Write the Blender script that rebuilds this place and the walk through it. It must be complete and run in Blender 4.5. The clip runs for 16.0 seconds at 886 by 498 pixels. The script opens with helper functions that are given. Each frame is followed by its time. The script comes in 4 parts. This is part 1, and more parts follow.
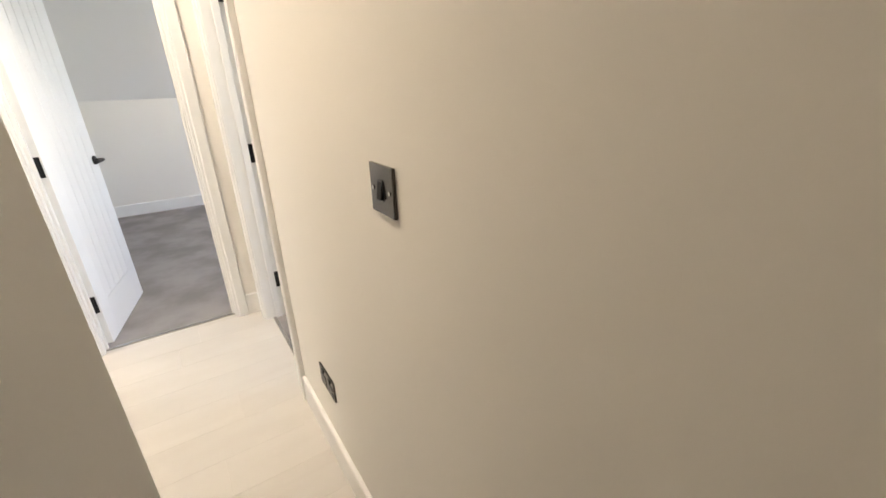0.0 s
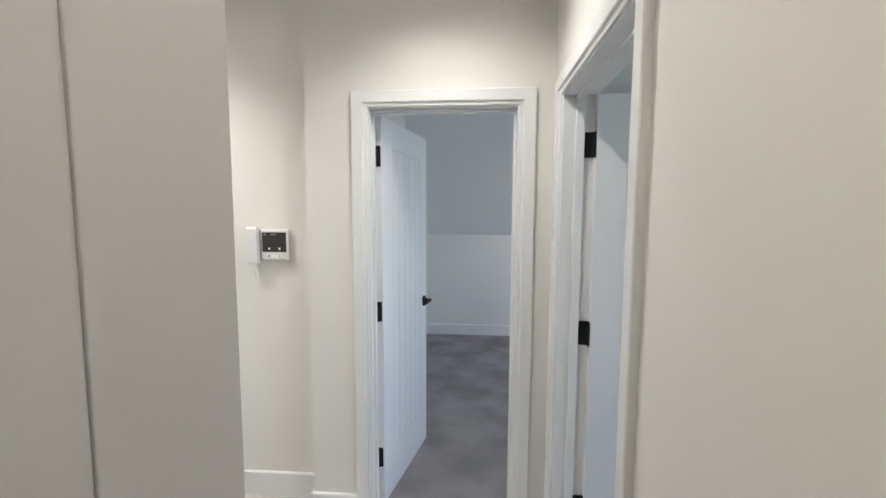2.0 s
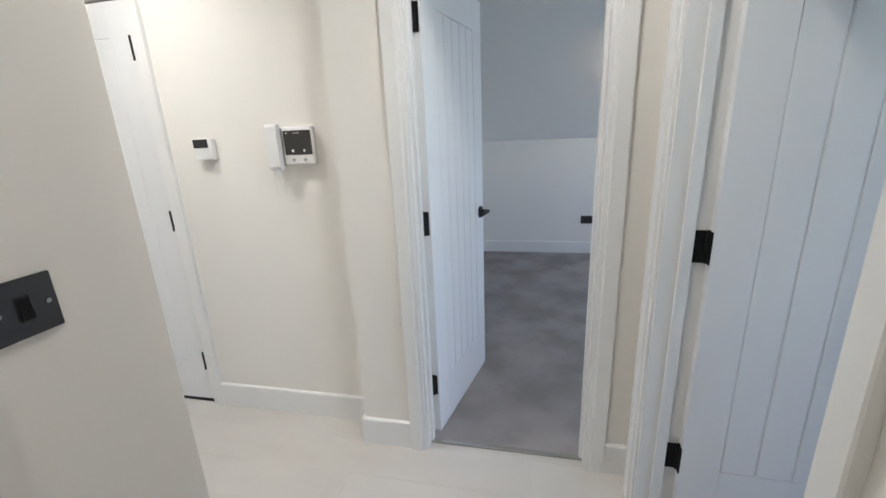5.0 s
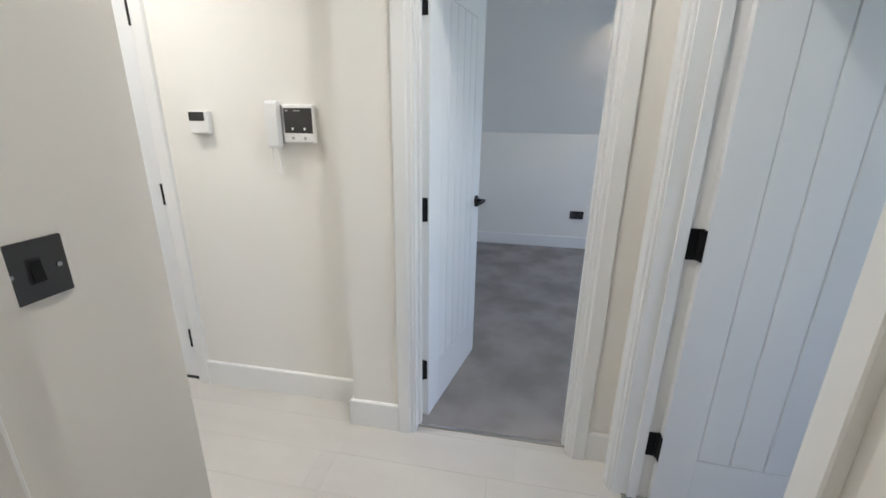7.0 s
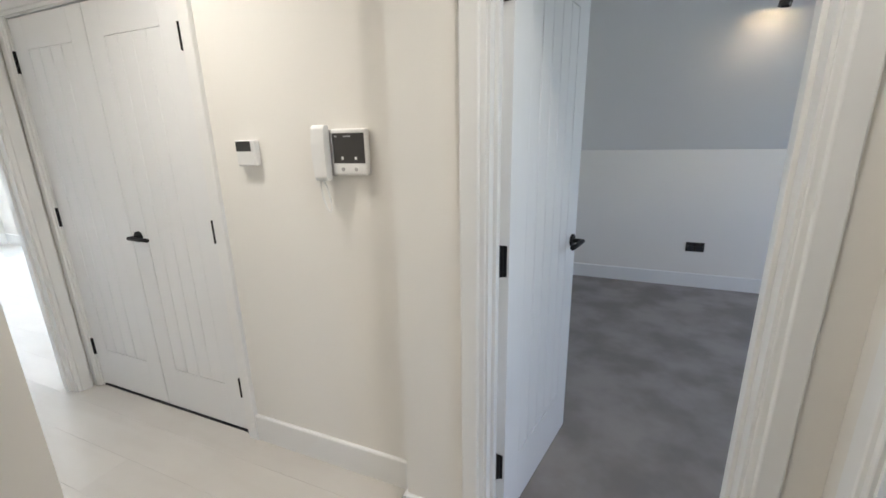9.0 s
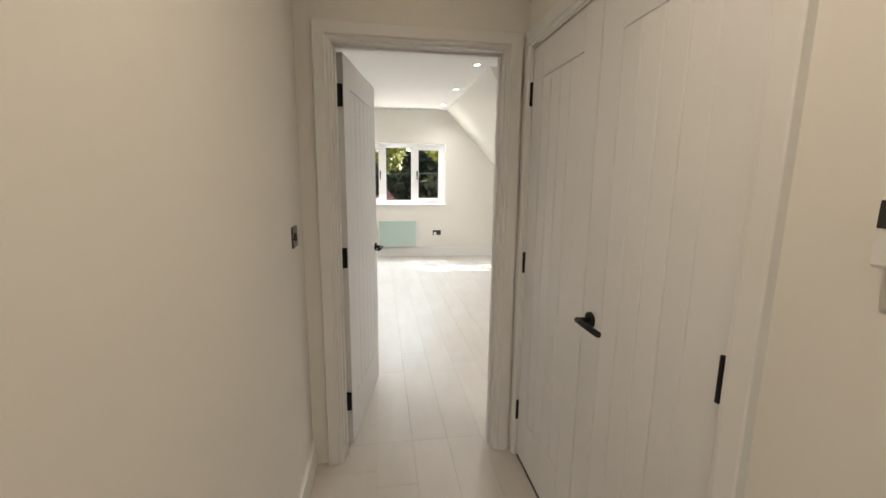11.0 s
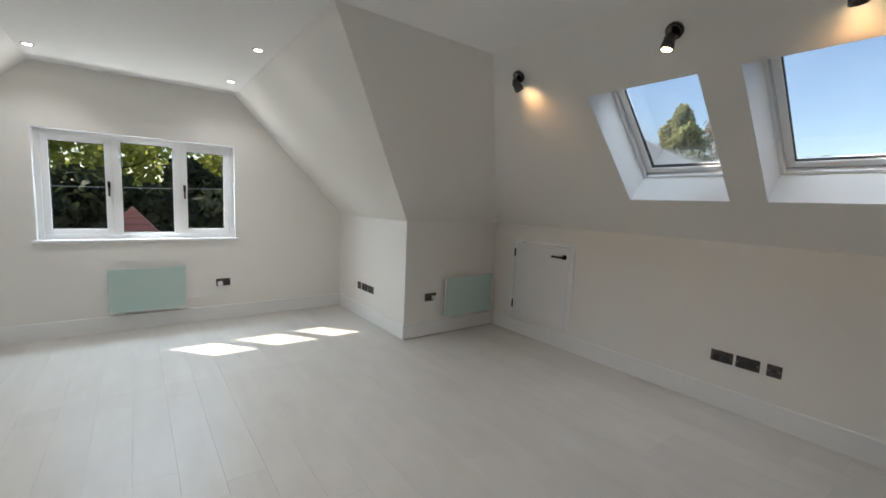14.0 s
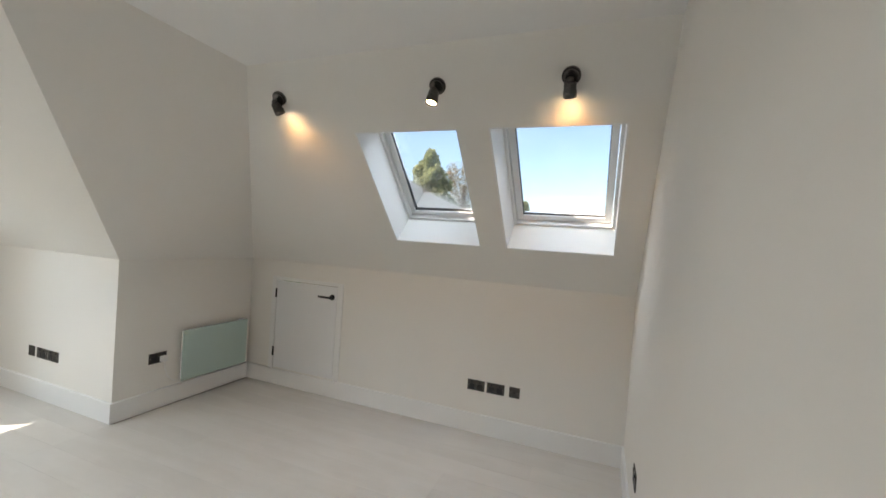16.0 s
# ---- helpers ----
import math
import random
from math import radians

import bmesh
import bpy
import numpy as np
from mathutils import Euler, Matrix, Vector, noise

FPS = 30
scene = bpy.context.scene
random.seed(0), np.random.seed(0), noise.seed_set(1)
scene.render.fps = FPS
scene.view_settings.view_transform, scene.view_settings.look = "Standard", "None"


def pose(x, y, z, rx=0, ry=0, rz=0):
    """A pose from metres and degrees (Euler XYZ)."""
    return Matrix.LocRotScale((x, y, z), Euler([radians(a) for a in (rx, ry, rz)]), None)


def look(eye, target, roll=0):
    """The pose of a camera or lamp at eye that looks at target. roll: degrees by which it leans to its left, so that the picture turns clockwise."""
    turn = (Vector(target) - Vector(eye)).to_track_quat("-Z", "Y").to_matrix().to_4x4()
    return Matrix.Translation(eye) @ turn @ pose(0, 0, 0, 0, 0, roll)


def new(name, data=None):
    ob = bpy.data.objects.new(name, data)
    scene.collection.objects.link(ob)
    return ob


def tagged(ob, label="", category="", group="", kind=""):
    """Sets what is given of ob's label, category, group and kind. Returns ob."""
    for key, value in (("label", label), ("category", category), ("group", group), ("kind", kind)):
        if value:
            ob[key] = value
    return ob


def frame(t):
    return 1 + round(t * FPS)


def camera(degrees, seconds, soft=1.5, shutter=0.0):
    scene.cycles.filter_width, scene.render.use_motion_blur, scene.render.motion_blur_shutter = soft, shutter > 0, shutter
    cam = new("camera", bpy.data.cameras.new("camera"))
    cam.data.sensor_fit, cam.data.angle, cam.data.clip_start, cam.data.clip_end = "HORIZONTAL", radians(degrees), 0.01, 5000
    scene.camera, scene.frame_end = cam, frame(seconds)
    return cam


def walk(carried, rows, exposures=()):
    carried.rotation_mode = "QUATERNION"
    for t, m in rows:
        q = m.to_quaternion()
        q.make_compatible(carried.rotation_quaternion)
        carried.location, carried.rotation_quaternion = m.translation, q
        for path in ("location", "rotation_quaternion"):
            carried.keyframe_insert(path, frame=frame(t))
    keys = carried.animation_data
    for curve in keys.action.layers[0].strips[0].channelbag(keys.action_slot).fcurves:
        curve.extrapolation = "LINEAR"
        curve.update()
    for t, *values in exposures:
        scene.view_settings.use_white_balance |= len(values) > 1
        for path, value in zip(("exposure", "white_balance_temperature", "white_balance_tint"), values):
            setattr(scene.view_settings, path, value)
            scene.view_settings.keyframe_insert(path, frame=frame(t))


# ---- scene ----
cam = camera(94.4, 16.0, soft=1.6)
PATH = [
    (0, (-0.294, -2.636, 1.374), (0.72, -1.092, 0.607), -1.6),
    (0.4, (-0.303, -2.505, 1.394), (0.567, -0.856, 0.669), -0.6),
    (0.5, (-0.303, -2.469, 1.397), (0.502, -0.784, 0.681), -0.9),
    (1, (-0.287, -2.284, 1.408), (0.072, -0.409, 0.811), -0.1),
    (1.5, (-0.294, -2.099, 1.45), (-0.297, -0.131, 1.096), 0.6),
    (2, (-0.345, -1.874, 1.52), (-0.501, 0.112, 1.343), 0.2),
    (2.5, (-0.362, -1.676, 1.565), (-0.64, 0.305, 1.555), -1.3),
    (3, (-0.372, -1.529, 1.575), (-0.775, 0.43, 1.615), -0.2),
    (3.5, (-0.365, -1.494, 1.567), (-0.816, 0.455, 1.588), -0.6),
    (4, (-0.363, -1.494, 1.562), (-0.821, 0.452, 1.516), -1.1),
    (4.5, (-0.37, -1.491, 1.522), (-0.818, 0.443, 1.274), -1.7),
    (5, (-0.391, -1.489, 1.394), (-0.814, 0.384, 0.837), -2.5),
    (5.2, (-0.396, -1.487, 1.351), (-0.801, 0.355, 0.687), -2.7),
    (7.3, (-0.44, -1.513, 1.39), (-0.801, 0.37, 0.819), 1.5),
    (7.5, (-0.429, -1.481, 1.391), (-0.853, 0.398, 0.852), 1.5),
    (8, (-0.395, -1.338, 1.386), (-1.043, 0.491, 0.902), 1.0),
    (8.5, (-0.408, -1.206, 1.385), (-1.037, 0.625, 0.882), 0.5),
    (9, (-0.519, -1.073, 1.398), (-1.268, 0.706, 0.872), -1.2),
    (9.5, (-0.679, -0.897, 1.388), (-1.851, 0.628, 0.84), -1.2),
    (10, (-0.842, -0.722, 1.405), (-2.489, 0.281, 0.876), -0.4),
    (10.1, (-0.887, -0.697, 1.405), (-2.593, 0.214, 0.895), -0.2),
    (10.2, (-0.933, -0.666, 1.406), (-2.694, 0.145, 0.916), -0.0),
    (12.3, (-2.467, -0.422, 1.436), (-4.449, -0.334, 1.18), 1.5),
    (12.4, (-2.552, -0.405, 1.428), (-4.536, -0.307, 1.194), 1.6),
    (12.5, (-2.64, -0.407, 1.422), (-4.625, -0.293, 1.208), 1.7),
    (13, (-3.005, -0.398, 1.426), (-4.978, -0.158, 1.203), 3.2),
    (13.3, (-3.197, -0.419, 1.422), (-5.108, 0.123, 1.189), 3.3),
    (13.5, (-3.306, -0.421, 1.448), (-5.142, 0.333, 1.199), 2.4),
    (13.8, (-3.429, -0.395, 1.463), (-5.119, 0.643, 1.205), 2.1),
    (14, (-3.481, -0.326, 1.45), (-5.069, 0.869, 1.229), 2.4),
    (14.5, (-3.58, -0.2, 1.488), (-4.827, 1.355, 1.339), 4.2),
    (15, (-3.656, -0.135, 1.525), (-4.509, 1.671, 1.426), 4.6),
    (15.5, (-3.686, -0.107, 1.554), (-4.364, 1.774, 1.509), 4.1),
    (16, (-3.695, -0.093, 1.561), (-4.42, 1.771, 1.522), 4.0),
]
EXPOSURES = [(0.0, 3.8, 7100, 14), (0.5, 3.5, 6400, 12), (1.5, 3.0, 6250, 12), (2.2, 2.85, 5850, 10), (3.0, 2.75, 5700, 10), (5.0, 2.85, 5900, 11), (8.0, 2.9, 5950, 10), (9.0, 2.75, 6200, 11), (9.5, 2.4, 6800, 13), (10.0, 1.95, 7850, 15), (12.4, 1.85, 7350, 15), (13.0, 1.9, 7000, 13), (13.3, 1.55, 6950, 13), (14.0, 1.0, 7000, 13), (15.0, 1.3, 7350, 14), (16.0, 1.5, 7300, 13)]
SUN_EL, SUN_ROT, SKY, SUN = 40.6, 229.0, 0.105, 5.0
BED_A, BED_B, WIN, SILL_FILL, ROOF = 3.7, 2.2, 52.0, 15.0, 14.0
HALL, LIV, SPOT = 7.8, 11.5, 1.6
LEAF_A, LEAF_B, LEAF_L, LEAF_E, LEAF_F = 78.0, 87.7, 80.0, -15.0, 59.2
walk(cam, [(t, look(eye, target, roll)) for t, eye, target, roll in PATH], EXPOSURES)

# ---- world, sun, large lights ----
world = bpy.data.worlds.new("sky")
scene.world = world
world.use_nodes = True
wn = world.node_tree.nodes
sky = wn.new("ShaderNodeTexSky")
sky.sky_type = "NISHITA"
sky.sun_disc = False
sky.sun_elevation = radians(SUN_EL)
sky.sun_rotation = radians(SUN_ROT)
sky.air_density, sky.dust_density, sky.ozone_density = 1.0, 0.3, 2.0
world.node_tree.links.new(sky.outputs[0], wn["Background"].inputs[0])
wn["Background"].inputs[1].default_value = SKY


def lamp(name, kind, energy, colour, m, **more):
    d = bpy.data.lights.new(name, kind)
    d.energy, d.color = energy, colour
    for k, v in more.items():
        if k == "angle":
            d.angle = v
        elif k == "size":
            d.shape = "RECTANGLE"
            d.size, d.size_y = v
        elif k == "cone":
            d.spot_size, d.spot_blend = radians(v[0]), v[1]
        elif k == "radius":
            d.shadow_soft_size = v
    ob = new(name, d)
    ob.matrix_world = m
    return ob


sun_dir = Vector((0.895, 0.745, -1.0)).normalized()
lamp("sun", "SUN", SUN, (1.0, 0.95, 0.86), look((0, 0, 9), Vector((0, 0, 9)) + sun_dir), angle=radians(0.5))
# area lamps standing in for daylight, in the openings that the walker does not look out of, and above the ones that he
# does
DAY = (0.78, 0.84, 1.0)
lamp("bedroom_daylight", "AREA", BED_A, DAY, look((2.86, 1.7, 1.45), (0.5, 1.7, 0.3)), size=(1.3, 1.1))
lamp("bedroom_daylight", "AREA", BED_B, DAY, look((2.86, -1.9, 1.45), (0.5, -1.7, 0.3)), size=(1.3, 1.1))
lamp("window_daylight", "AREA", WIN, (0.56, 0.78, 1.0), look((-9.2, -0.24, 2.14), (-5.5, -0.1, 0.6)), size=(1.7, 0.42))
# Added fill lamp, hidden below the sill and aimed up to brighten the ceiling.
lamp("window_ground_light", "AREA", SILL_FILL, (0.86, 0.93, 1.0), look((-9.2, -0.24, 0.78), (-6.6, -0.2, 2.4)), size=(1.7, 0.3))
lamp("rooflight_daylight", "AREA", ROOF, (0.66, 0.82, 1.0), look((-4.45, 2.62, 2.86), (-4.6, 1.6, 0.0)), size=(1.7, 0.4))

# ---- materials ----


def material(name, base, rough=0.6, metal=0.0, var=0.06, scale=4.0, bump=0.0, bump_scale=200.0, random_tint=0.0, coat=0.0, spec=0.5, crisp=0.0):
    m = bpy.data.materials.new(name)
    m.use_nodes = True
    nt = m.node_tree
    b = nt.nodes["Principled BSDF"]
    b.inputs["Roughness"].default_value = rough
    b.inputs["Metallic"].default_value = metal
    b.inputs["Specular IOR Level"].default_value = spec
    b.inputs["Coat Weight"].default_value = coat
    co = nt.nodes.new("ShaderNodeTexCoord")
    n1 = nt.nodes.new("ShaderNodeTexNoise")
    n1.inputs["Scale"].default_value = scale
    n1.inputs["Detail"].default_value = 5
    nt.links.new(co.outputs["Object"], n1.inputs["Vector"])
    mix = nt.nodes.new("ShaderNodeMix")
    mix.data_type = "RGBA"
    mix.inputs[6].default_value = (*[c * (1 - var) for c in base], 1)
    mix.inputs[7].default_value = (*[min(1, c * (1 + var)) for c in base], 1)
    fac = n1.outputs["Fac"]
    if crisp:
        mr = nt.nodes.new("ShaderNodeMapRange")
        mr.interpolation_type = "SMOOTHSTEP"
        mr.inputs[1].default_value, mr.inputs[2].default_value = 0.5 - crisp, 0.5 + crisp
        nt.links.new(fac, mr.inputs[0])
        fac = mr.outputs[0]
    nt.links.new(fac, mix.inputs[0])
    out = mix.outputs[2]
    if random_tint:
        info = nt.nodes.new("ShaderNodeObjectInfo")
        hsv = nt.nodes.new("ShaderNodeHueSaturation")
        rng = nt.nodes.new("ShaderNodeMapRange")
        rng.inputs[3].default_value, rng.inputs[4].default_value = 1 - random_tint, 1 + random_tint
        nt.links.new(info.outputs["Random"], rng.inputs[0])
        nt.links.new(rng.outputs[0], hsv.inputs["Value"])
        nt.links.new(out, hsv.inputs["Color"])
        out = hsv.outputs[0]
    nt.links.new(out, b.inputs["Base Color"])
    if bump:
        n2 = nt.nodes.new("ShaderNodeTexNoise")
        n2.inputs["Scale"].default_value = bump_scale
        n2.inputs["Detail"].default_value = 3
        nt.links.new(co.outputs["Object"], n2.inputs["Vector"])
        bp = nt.nodes.new("ShaderNodeBump")
        bp.inputs["Strength"].default_value = bump
        bp.inputs["Distance"].default_value = 0.002
        nt.links.new(n2.outputs["Fac"], bp.inputs["Height"])
        nt.links.new(bp.outputs[0], b.inputs["Normal"])
    return m


def emitter(name, colour, strength):
    m = bpy.data.materials.new(name)
    m.use_nodes = True
    b = m.node_tree.nodes["Principled BSDF"]
    b.inputs["Base Color"].default_value = (0.8, 0.8, 0.8, 1)
    b.inputs["Emission Color"].default_value = (*colour, 1)
    b.inputs["Emission Strength"].default_value = strength
    return m


def laminate():
    """Lime-washed oak boards: long soft grain, cloudy patches, a satin face."""
    m = material("lime_washed_laminate", (0.585, 0.56, 0.525), rough=0.3, var=0.09, scale=3.2, random_tint=0.03, spec=0.35)
    nt = m.node_tree
    b = nt.nodes["Principled BSDF"]
    geo = nt.nodes.new("ShaderNodeNewGeometry")
    mp = nt.nodes.new("ShaderNodeMapping")
    mp.inputs["Scale"].default_value = (1.6, 9.0, 1.0)
    n = nt.nodes.new("ShaderNodeTexNoise")
    n.inputs["Scale"].default_value, n.inputs["Detail"].default_value, n.inputs["Distortion"].default_value = 1.0, 8, 0.6
    nt.links.new(geo.outputs["Position"], mp.inputs[0])
    nt.links.new(mp.outputs[0], n.inputs["Vector"])
    ramp = nt.nodes.new("ShaderNodeValToRGB")
    ramp.color_ramp.elements[0].position, ramp.color_ramp.elements[1].position = 0.32, 0.62
    ramp.color_ramp.elements[0].color = (0.945, 0.935, 0.925, 1)
    ramp.color_ramp.elements[1].color = (1, 1, 1, 1)
    nt.links.new(n.outputs["Fac"], ramp.inputs[0])
    mul = nt.nodes.new("ShaderNodeMix")
    mul.data_type, mul.blend_type = "RGBA", "MULTIPLY"
    mul.inputs[0].default_value = 0.8
    old = b.inputs["Base Color"].links[0].from_socket
    nt.links.new(old, mul.inputs[6])
    nt.links.new(ramp.outputs[0], mul.inputs[7])
    nt.links.new(mul.outputs[2], b.inputs["Base Color"])
    rr = nt.nodes.new("ShaderNodeMapRange")
    rr.inputs[3].default_value, rr.inputs[4].default_value = 0.42, 0.32
    nt.links.new(n.outputs["Fac"], rr.inputs[0])
    nt.links.new(rr.outputs[0], b.inputs["Roughness"])
    return m


def glass_mat(name, tint, rough=0.0, dust=0.0):
    m = bpy.data.materials.new(name)
    m.use_nodes = True
    nt = m.node_tree
    nt.nodes.remove(nt.nodes["Principled BSDF"])
    tr, gl, fr, mx = (nt.nodes.new("ShaderNode" + k) for k in ("BsdfTransparent", "BsdfGlossy", "Fresnel", "MixShader"))
    tr.inputs[0].default_value = (*tint, 1)
    gl.inputs["Roughness"].default_value = rough
    fr.inputs[0].default_value = 1.45
    nt.links.new(fr.outputs[0], mx.inputs[0])
    nt.links.new(tr.outputs[0], mx.inputs[1])
    nt.links.new(gl.outputs[0], mx.inputs[2])
    out = mx.outputs[0]
    if dust:
        co, n, mr, film, md = (nt.nodes.new("ShaderNode" + k) for k in ("TexCoord", "TexNoise", "MapRange", "BsdfTranslucent", "MixShader"))
        n.inputs["Scale"].default_value, n.inputs["Detail"].default_value = 5.0, 6
        mr.inputs[1].default_value, mr.inputs[2].default_value, mr.inputs[4].default_value = 0.35, 0.75, dust
        film.inputs[0].default_value = (0.8, 0.8, 0.78, 1)
        nt.links.new(co.outputs["Object"], n.inputs["Vector"])
        nt.links.new(n.outputs["Fac"], mr.inputs[0])
        nt.links.new(mr.outputs[0], md.inputs[0])
        nt.links.new(out, md.inputs[1])
        nt.links.new(film.outputs[0], md.inputs[2])
        out = md.outputs[0]
    nt.links.new(out, nt.nodes["Material Output"].inputs[0])
    return m


def leaves_mat(name, a, b_):
    m = bpy.data.materials.new(name)
    m.use_nodes = True
    nt = m.node_tree
    b = nt.nodes["Principled BSDF"]
    b.inputs["Roughness"].default_value = 0.6
    geo = nt.nodes.new("ShaderNodeNewGeometry")
    mix = nt.nodes.new("ShaderNodeMix")
    mix.data_type = "RGBA"
    mix.inputs[6].default_value, mix.inputs[7].default_value = (*a, 1), (*b_, 1)
    nt.links.new(geo.outputs["Random Per Island"], mix.inputs[0])
    nt.links.new(mix.outputs[2], b.inputs["Base Color"])
    tr, mx = nt.nodes.new("ShaderNodeBsdfTranslucent"), nt.nodes.new("ShaderNodeMixShader")
    nt.links.new(mix.outputs[2], tr.inputs[0])
    mx.inputs[0].default_value = 0.62
    nt.links.new(b.outputs[0], mx.inputs[1])
    nt.links.new(tr.outputs[0], mx.inputs[2])
    nt.links.new(mx.outputs[0], nt.nodes["Material Output"].inputs[0])
    return m


PAINT = material("matt_white_wall_paint", (0.80, 0.78, 0.74), rough=0.85, var=0.025, scale=1.1, bump=0.05, bump_scale=300, spec=0.25)
CEIL = material("matt_white_ceiling_paint", (0.82, 0.815, 0.80), rough=0.9, var=0.02, scale=1.0, bump=0.1, bump_scale=220, spec=0.2)
GLOSS = material("white_satin_woodwork", (0.80, 0.80, 0.79), rough=0.36, var=0.02, scale=3)
DOORW = material("white_painted_door", (0.79, 0.795, 0.80), rough=0.4, var=0.02, scale=2.5, bump=0.03, bump_scale=140)
CARPET = material("grey_carpet", (0.275, 0.258, 0.255), rough=0.97, var=0.17, scale=3.0, crisp=0.16, bump=1.0, bump_scale=420, spec=0.1)
FLOORM = laminate()
UNDER = material("floor_deck", (0.35, 0.32, 0.28), rough=0.9)
BLACK = material("matt_black_metal", (0.007, 0.007, 0.0075), rough=0.5, metal=0.0, var=0.2, scale=30, spec=0.25)
NICKEL = material("black_nickel_plate", (0.10, 0.095, 0.09), rough=0.17, metal=0.9, var=0.15, scale=18)
DARKPL = material("black_plastic", (0.015, 0.015, 0.016), rough=0.3)
CHROME = material("screw_steel", (0.5, 0.49, 0.47), rough=0.25, metal=1.0)
WHITEPL = material("white_plastic", (0.78, 0.78, 0.77), rough=0.35, var=0.01)
GREYPL = material("grey_plastic", (0.38, 0.38, 0.38), rough=0.4)
SCREEN = material("dark_screen", (0.035, 0.033, 0.032), rough=0.25, var=0.05)
UPVC = material("white_window_frame", (0.82, 0.82, 0.82), rough=0.25, var=0.01)
SEAL = material("black_rubber_seal", (0.02, 0.02, 0.02), rough=0.6)
HEATG = material("pale_green_glass", (0.44, 0.57, 0.535), rough=0.08, var=0.02, scale=1.5, coat=0.6)
ALU = material("grey_flashing", (0.16, 0.16, 0.17), rough=0.5, metal=0.6)
TILE = material("red_brown_roof_tile", (0.28, 0.105, 0.09), rough=0.8, var=0.25, scale=14, random_tint=0.2)
RENDERW = material("pale_render", (0.6, 0.57, 0.52), rough=0.9)
BARK = material("bark", (0.12, 0.085, 0.06), rough=0.95, var=0.3, scale=9, bump=0.6, bump_scale=40)
GRASS = material("grass", (0.07, 0.11, 0.035), rough=0.95, var=0.35, scale=0.4)
CABLE = material("pale_cable", (0.3, 0.3, 0.3), rough=0.6)
LED = emitter("lit_lamp_lens", (1.0, 0.90, 0.74), 14.0)
WARM = emitter("warm_lamp_lens", (1.0, 0.72, 0.40), 22.0)
PANE = glass_mat("window_glass", (0.90, 0.93, 0.92))
PANER = glass_mat("rooflight_glass", (0.88, 0.93, 0.95), dust=0.05)
LEAF1 = leaves_mat("broad_leaves", (0.2, 0.24, 0.05), (0.5, 0.5, 0.13))
LEAF2 = leaves_mat("conifer_needles", (0.22, 0.25, 0.12), (0.46, 0.46, 0.24))
# Near-black tones put the shade below the tree crowns into the leaf colour.
LEAF3 = leaves_mat("shade_dark_leaves", (0.022, 0.032, 0.016), (0.05, 0.065, 0.028))
TWIG = leaves_mat("bare_twigs", (0.20, 0.15, 0.10), (0.34, 0.27, 0.17))

# ---- mesh helpers ----


def box(bm, x0, x1, y0, y1, z0, z1, bevel=0.0):
    vs = [bm.verts.new((x, y, z)) for x in (x0, x1) for y in (y0, y1) for z in (z0, z1)]
    fs = [bm.faces.new([vs[i] for i in q]) for q in ((0, 1, 3, 2), (4, 6, 7, 5), (0, 4, 5, 1), (2, 3, 7, 6), (0, 2, 6, 4), (1, 5, 7, 3))]
    if bevel:
        es = list({e for f in fs for e in f.edges})
        bmesh.ops.bevel(bm, geom=es, offset=bevel, segments=2, affect="EDGES", profile=0.5)
    return bm


def boxed(*a, bevel=0.0):
    return box(bmesh.new(), *a, bevel=bevel)


def cyl(bm, p, q, r, r2=None, n=20):
    p, q = Vector(p), Vector(q)
    m = Matrix.Translation((p + q) / 2) @ (q - p).to_track_quat("Z", "Y").to_matrix().to_4x4()
    bmesh.ops.create_cone(bm, cap_ends=True, segments=n, radius1=r, radius2=r if r2 is None else r2, depth=(q - p).length, matrix=m)
    return bm


def prism(bm, pts, off):
    """A solid from a flat polygon of 3D points, carried along the vector off."""
    off = Vector(off)
    a = [bm.verts.new(p) for p in pts]
    b = [bm.verts.new(Vector(p) + off) for p in pts]
    n = len(pts)
    bm.faces.new(a)
    bm.faces.new(b[::-1])
    for i in range(n):
        bm.faces.new((a[i], b[i], b[(i + 1) % n], a[(i + 1) % n]))
    return bm


def tube(bm, pts, r, n=8):
    """A round bar along a line of points."""
    rings = []
    for i, p in enumerate(pts):
        d = (Vector(pts[min(i + 1, len(pts) - 1)]) - Vector(pts[max(i - 1, 0)])).normalized()
        q = d.to_track_quat("Z", "Y")
        rings.append([bm.verts.new(Vector(p) + q @ Vector((r * math.cos(2 * math.pi * k / n), r * math.sin(2 * math.pi * k / n), 0))) for k in range(n)])
    for a, b in zip(rings, rings[1:]):
        for k in range(n):
            bm.faces.new((a[k], a[(k + 1) % n], b[(k + 1) % n], b[k]))
    bm.faces.new(rings[0][::-1])
    bm.faces.new(rings[-1])
    return bm


def mesh_of(name, bm, mat, smooth=False):
    bmesh.ops.recalc_face_normals(bm, faces=bm.faces)
    me = bpy.data.meshes.new(name)
    if smooth:
        for f in bm.faces:
            f.smooth = len(f.verts) == 4
    bm.to_mesh(me)
    bm.free()
    me.materials.append(mat)
    return me


def part(name, bm, mat, parent, label="", smooth=False):
    ob = new(name, mesh_of(name, bm, mat, smooth))
    ob.parent = parent
    if label:
        ob["label"] = label
    return ob


def thing(name, m, label, category, group="", kind=""):
    ob = new(name)
    ob.empty_display_size = 0.05
    ob.matrix_world = m
    return tagged(ob, label, category, group, kind)


def setting(name, bm, mat, label, category, m=None):
    ob = new(name, mesh_of(name, bm, mat))
    if m is not None:
        ob.matrix_world = m
    return tagged(ob, label, category, kind="structure")


# ---- shell ----
H = 2.565      # hall ceiling
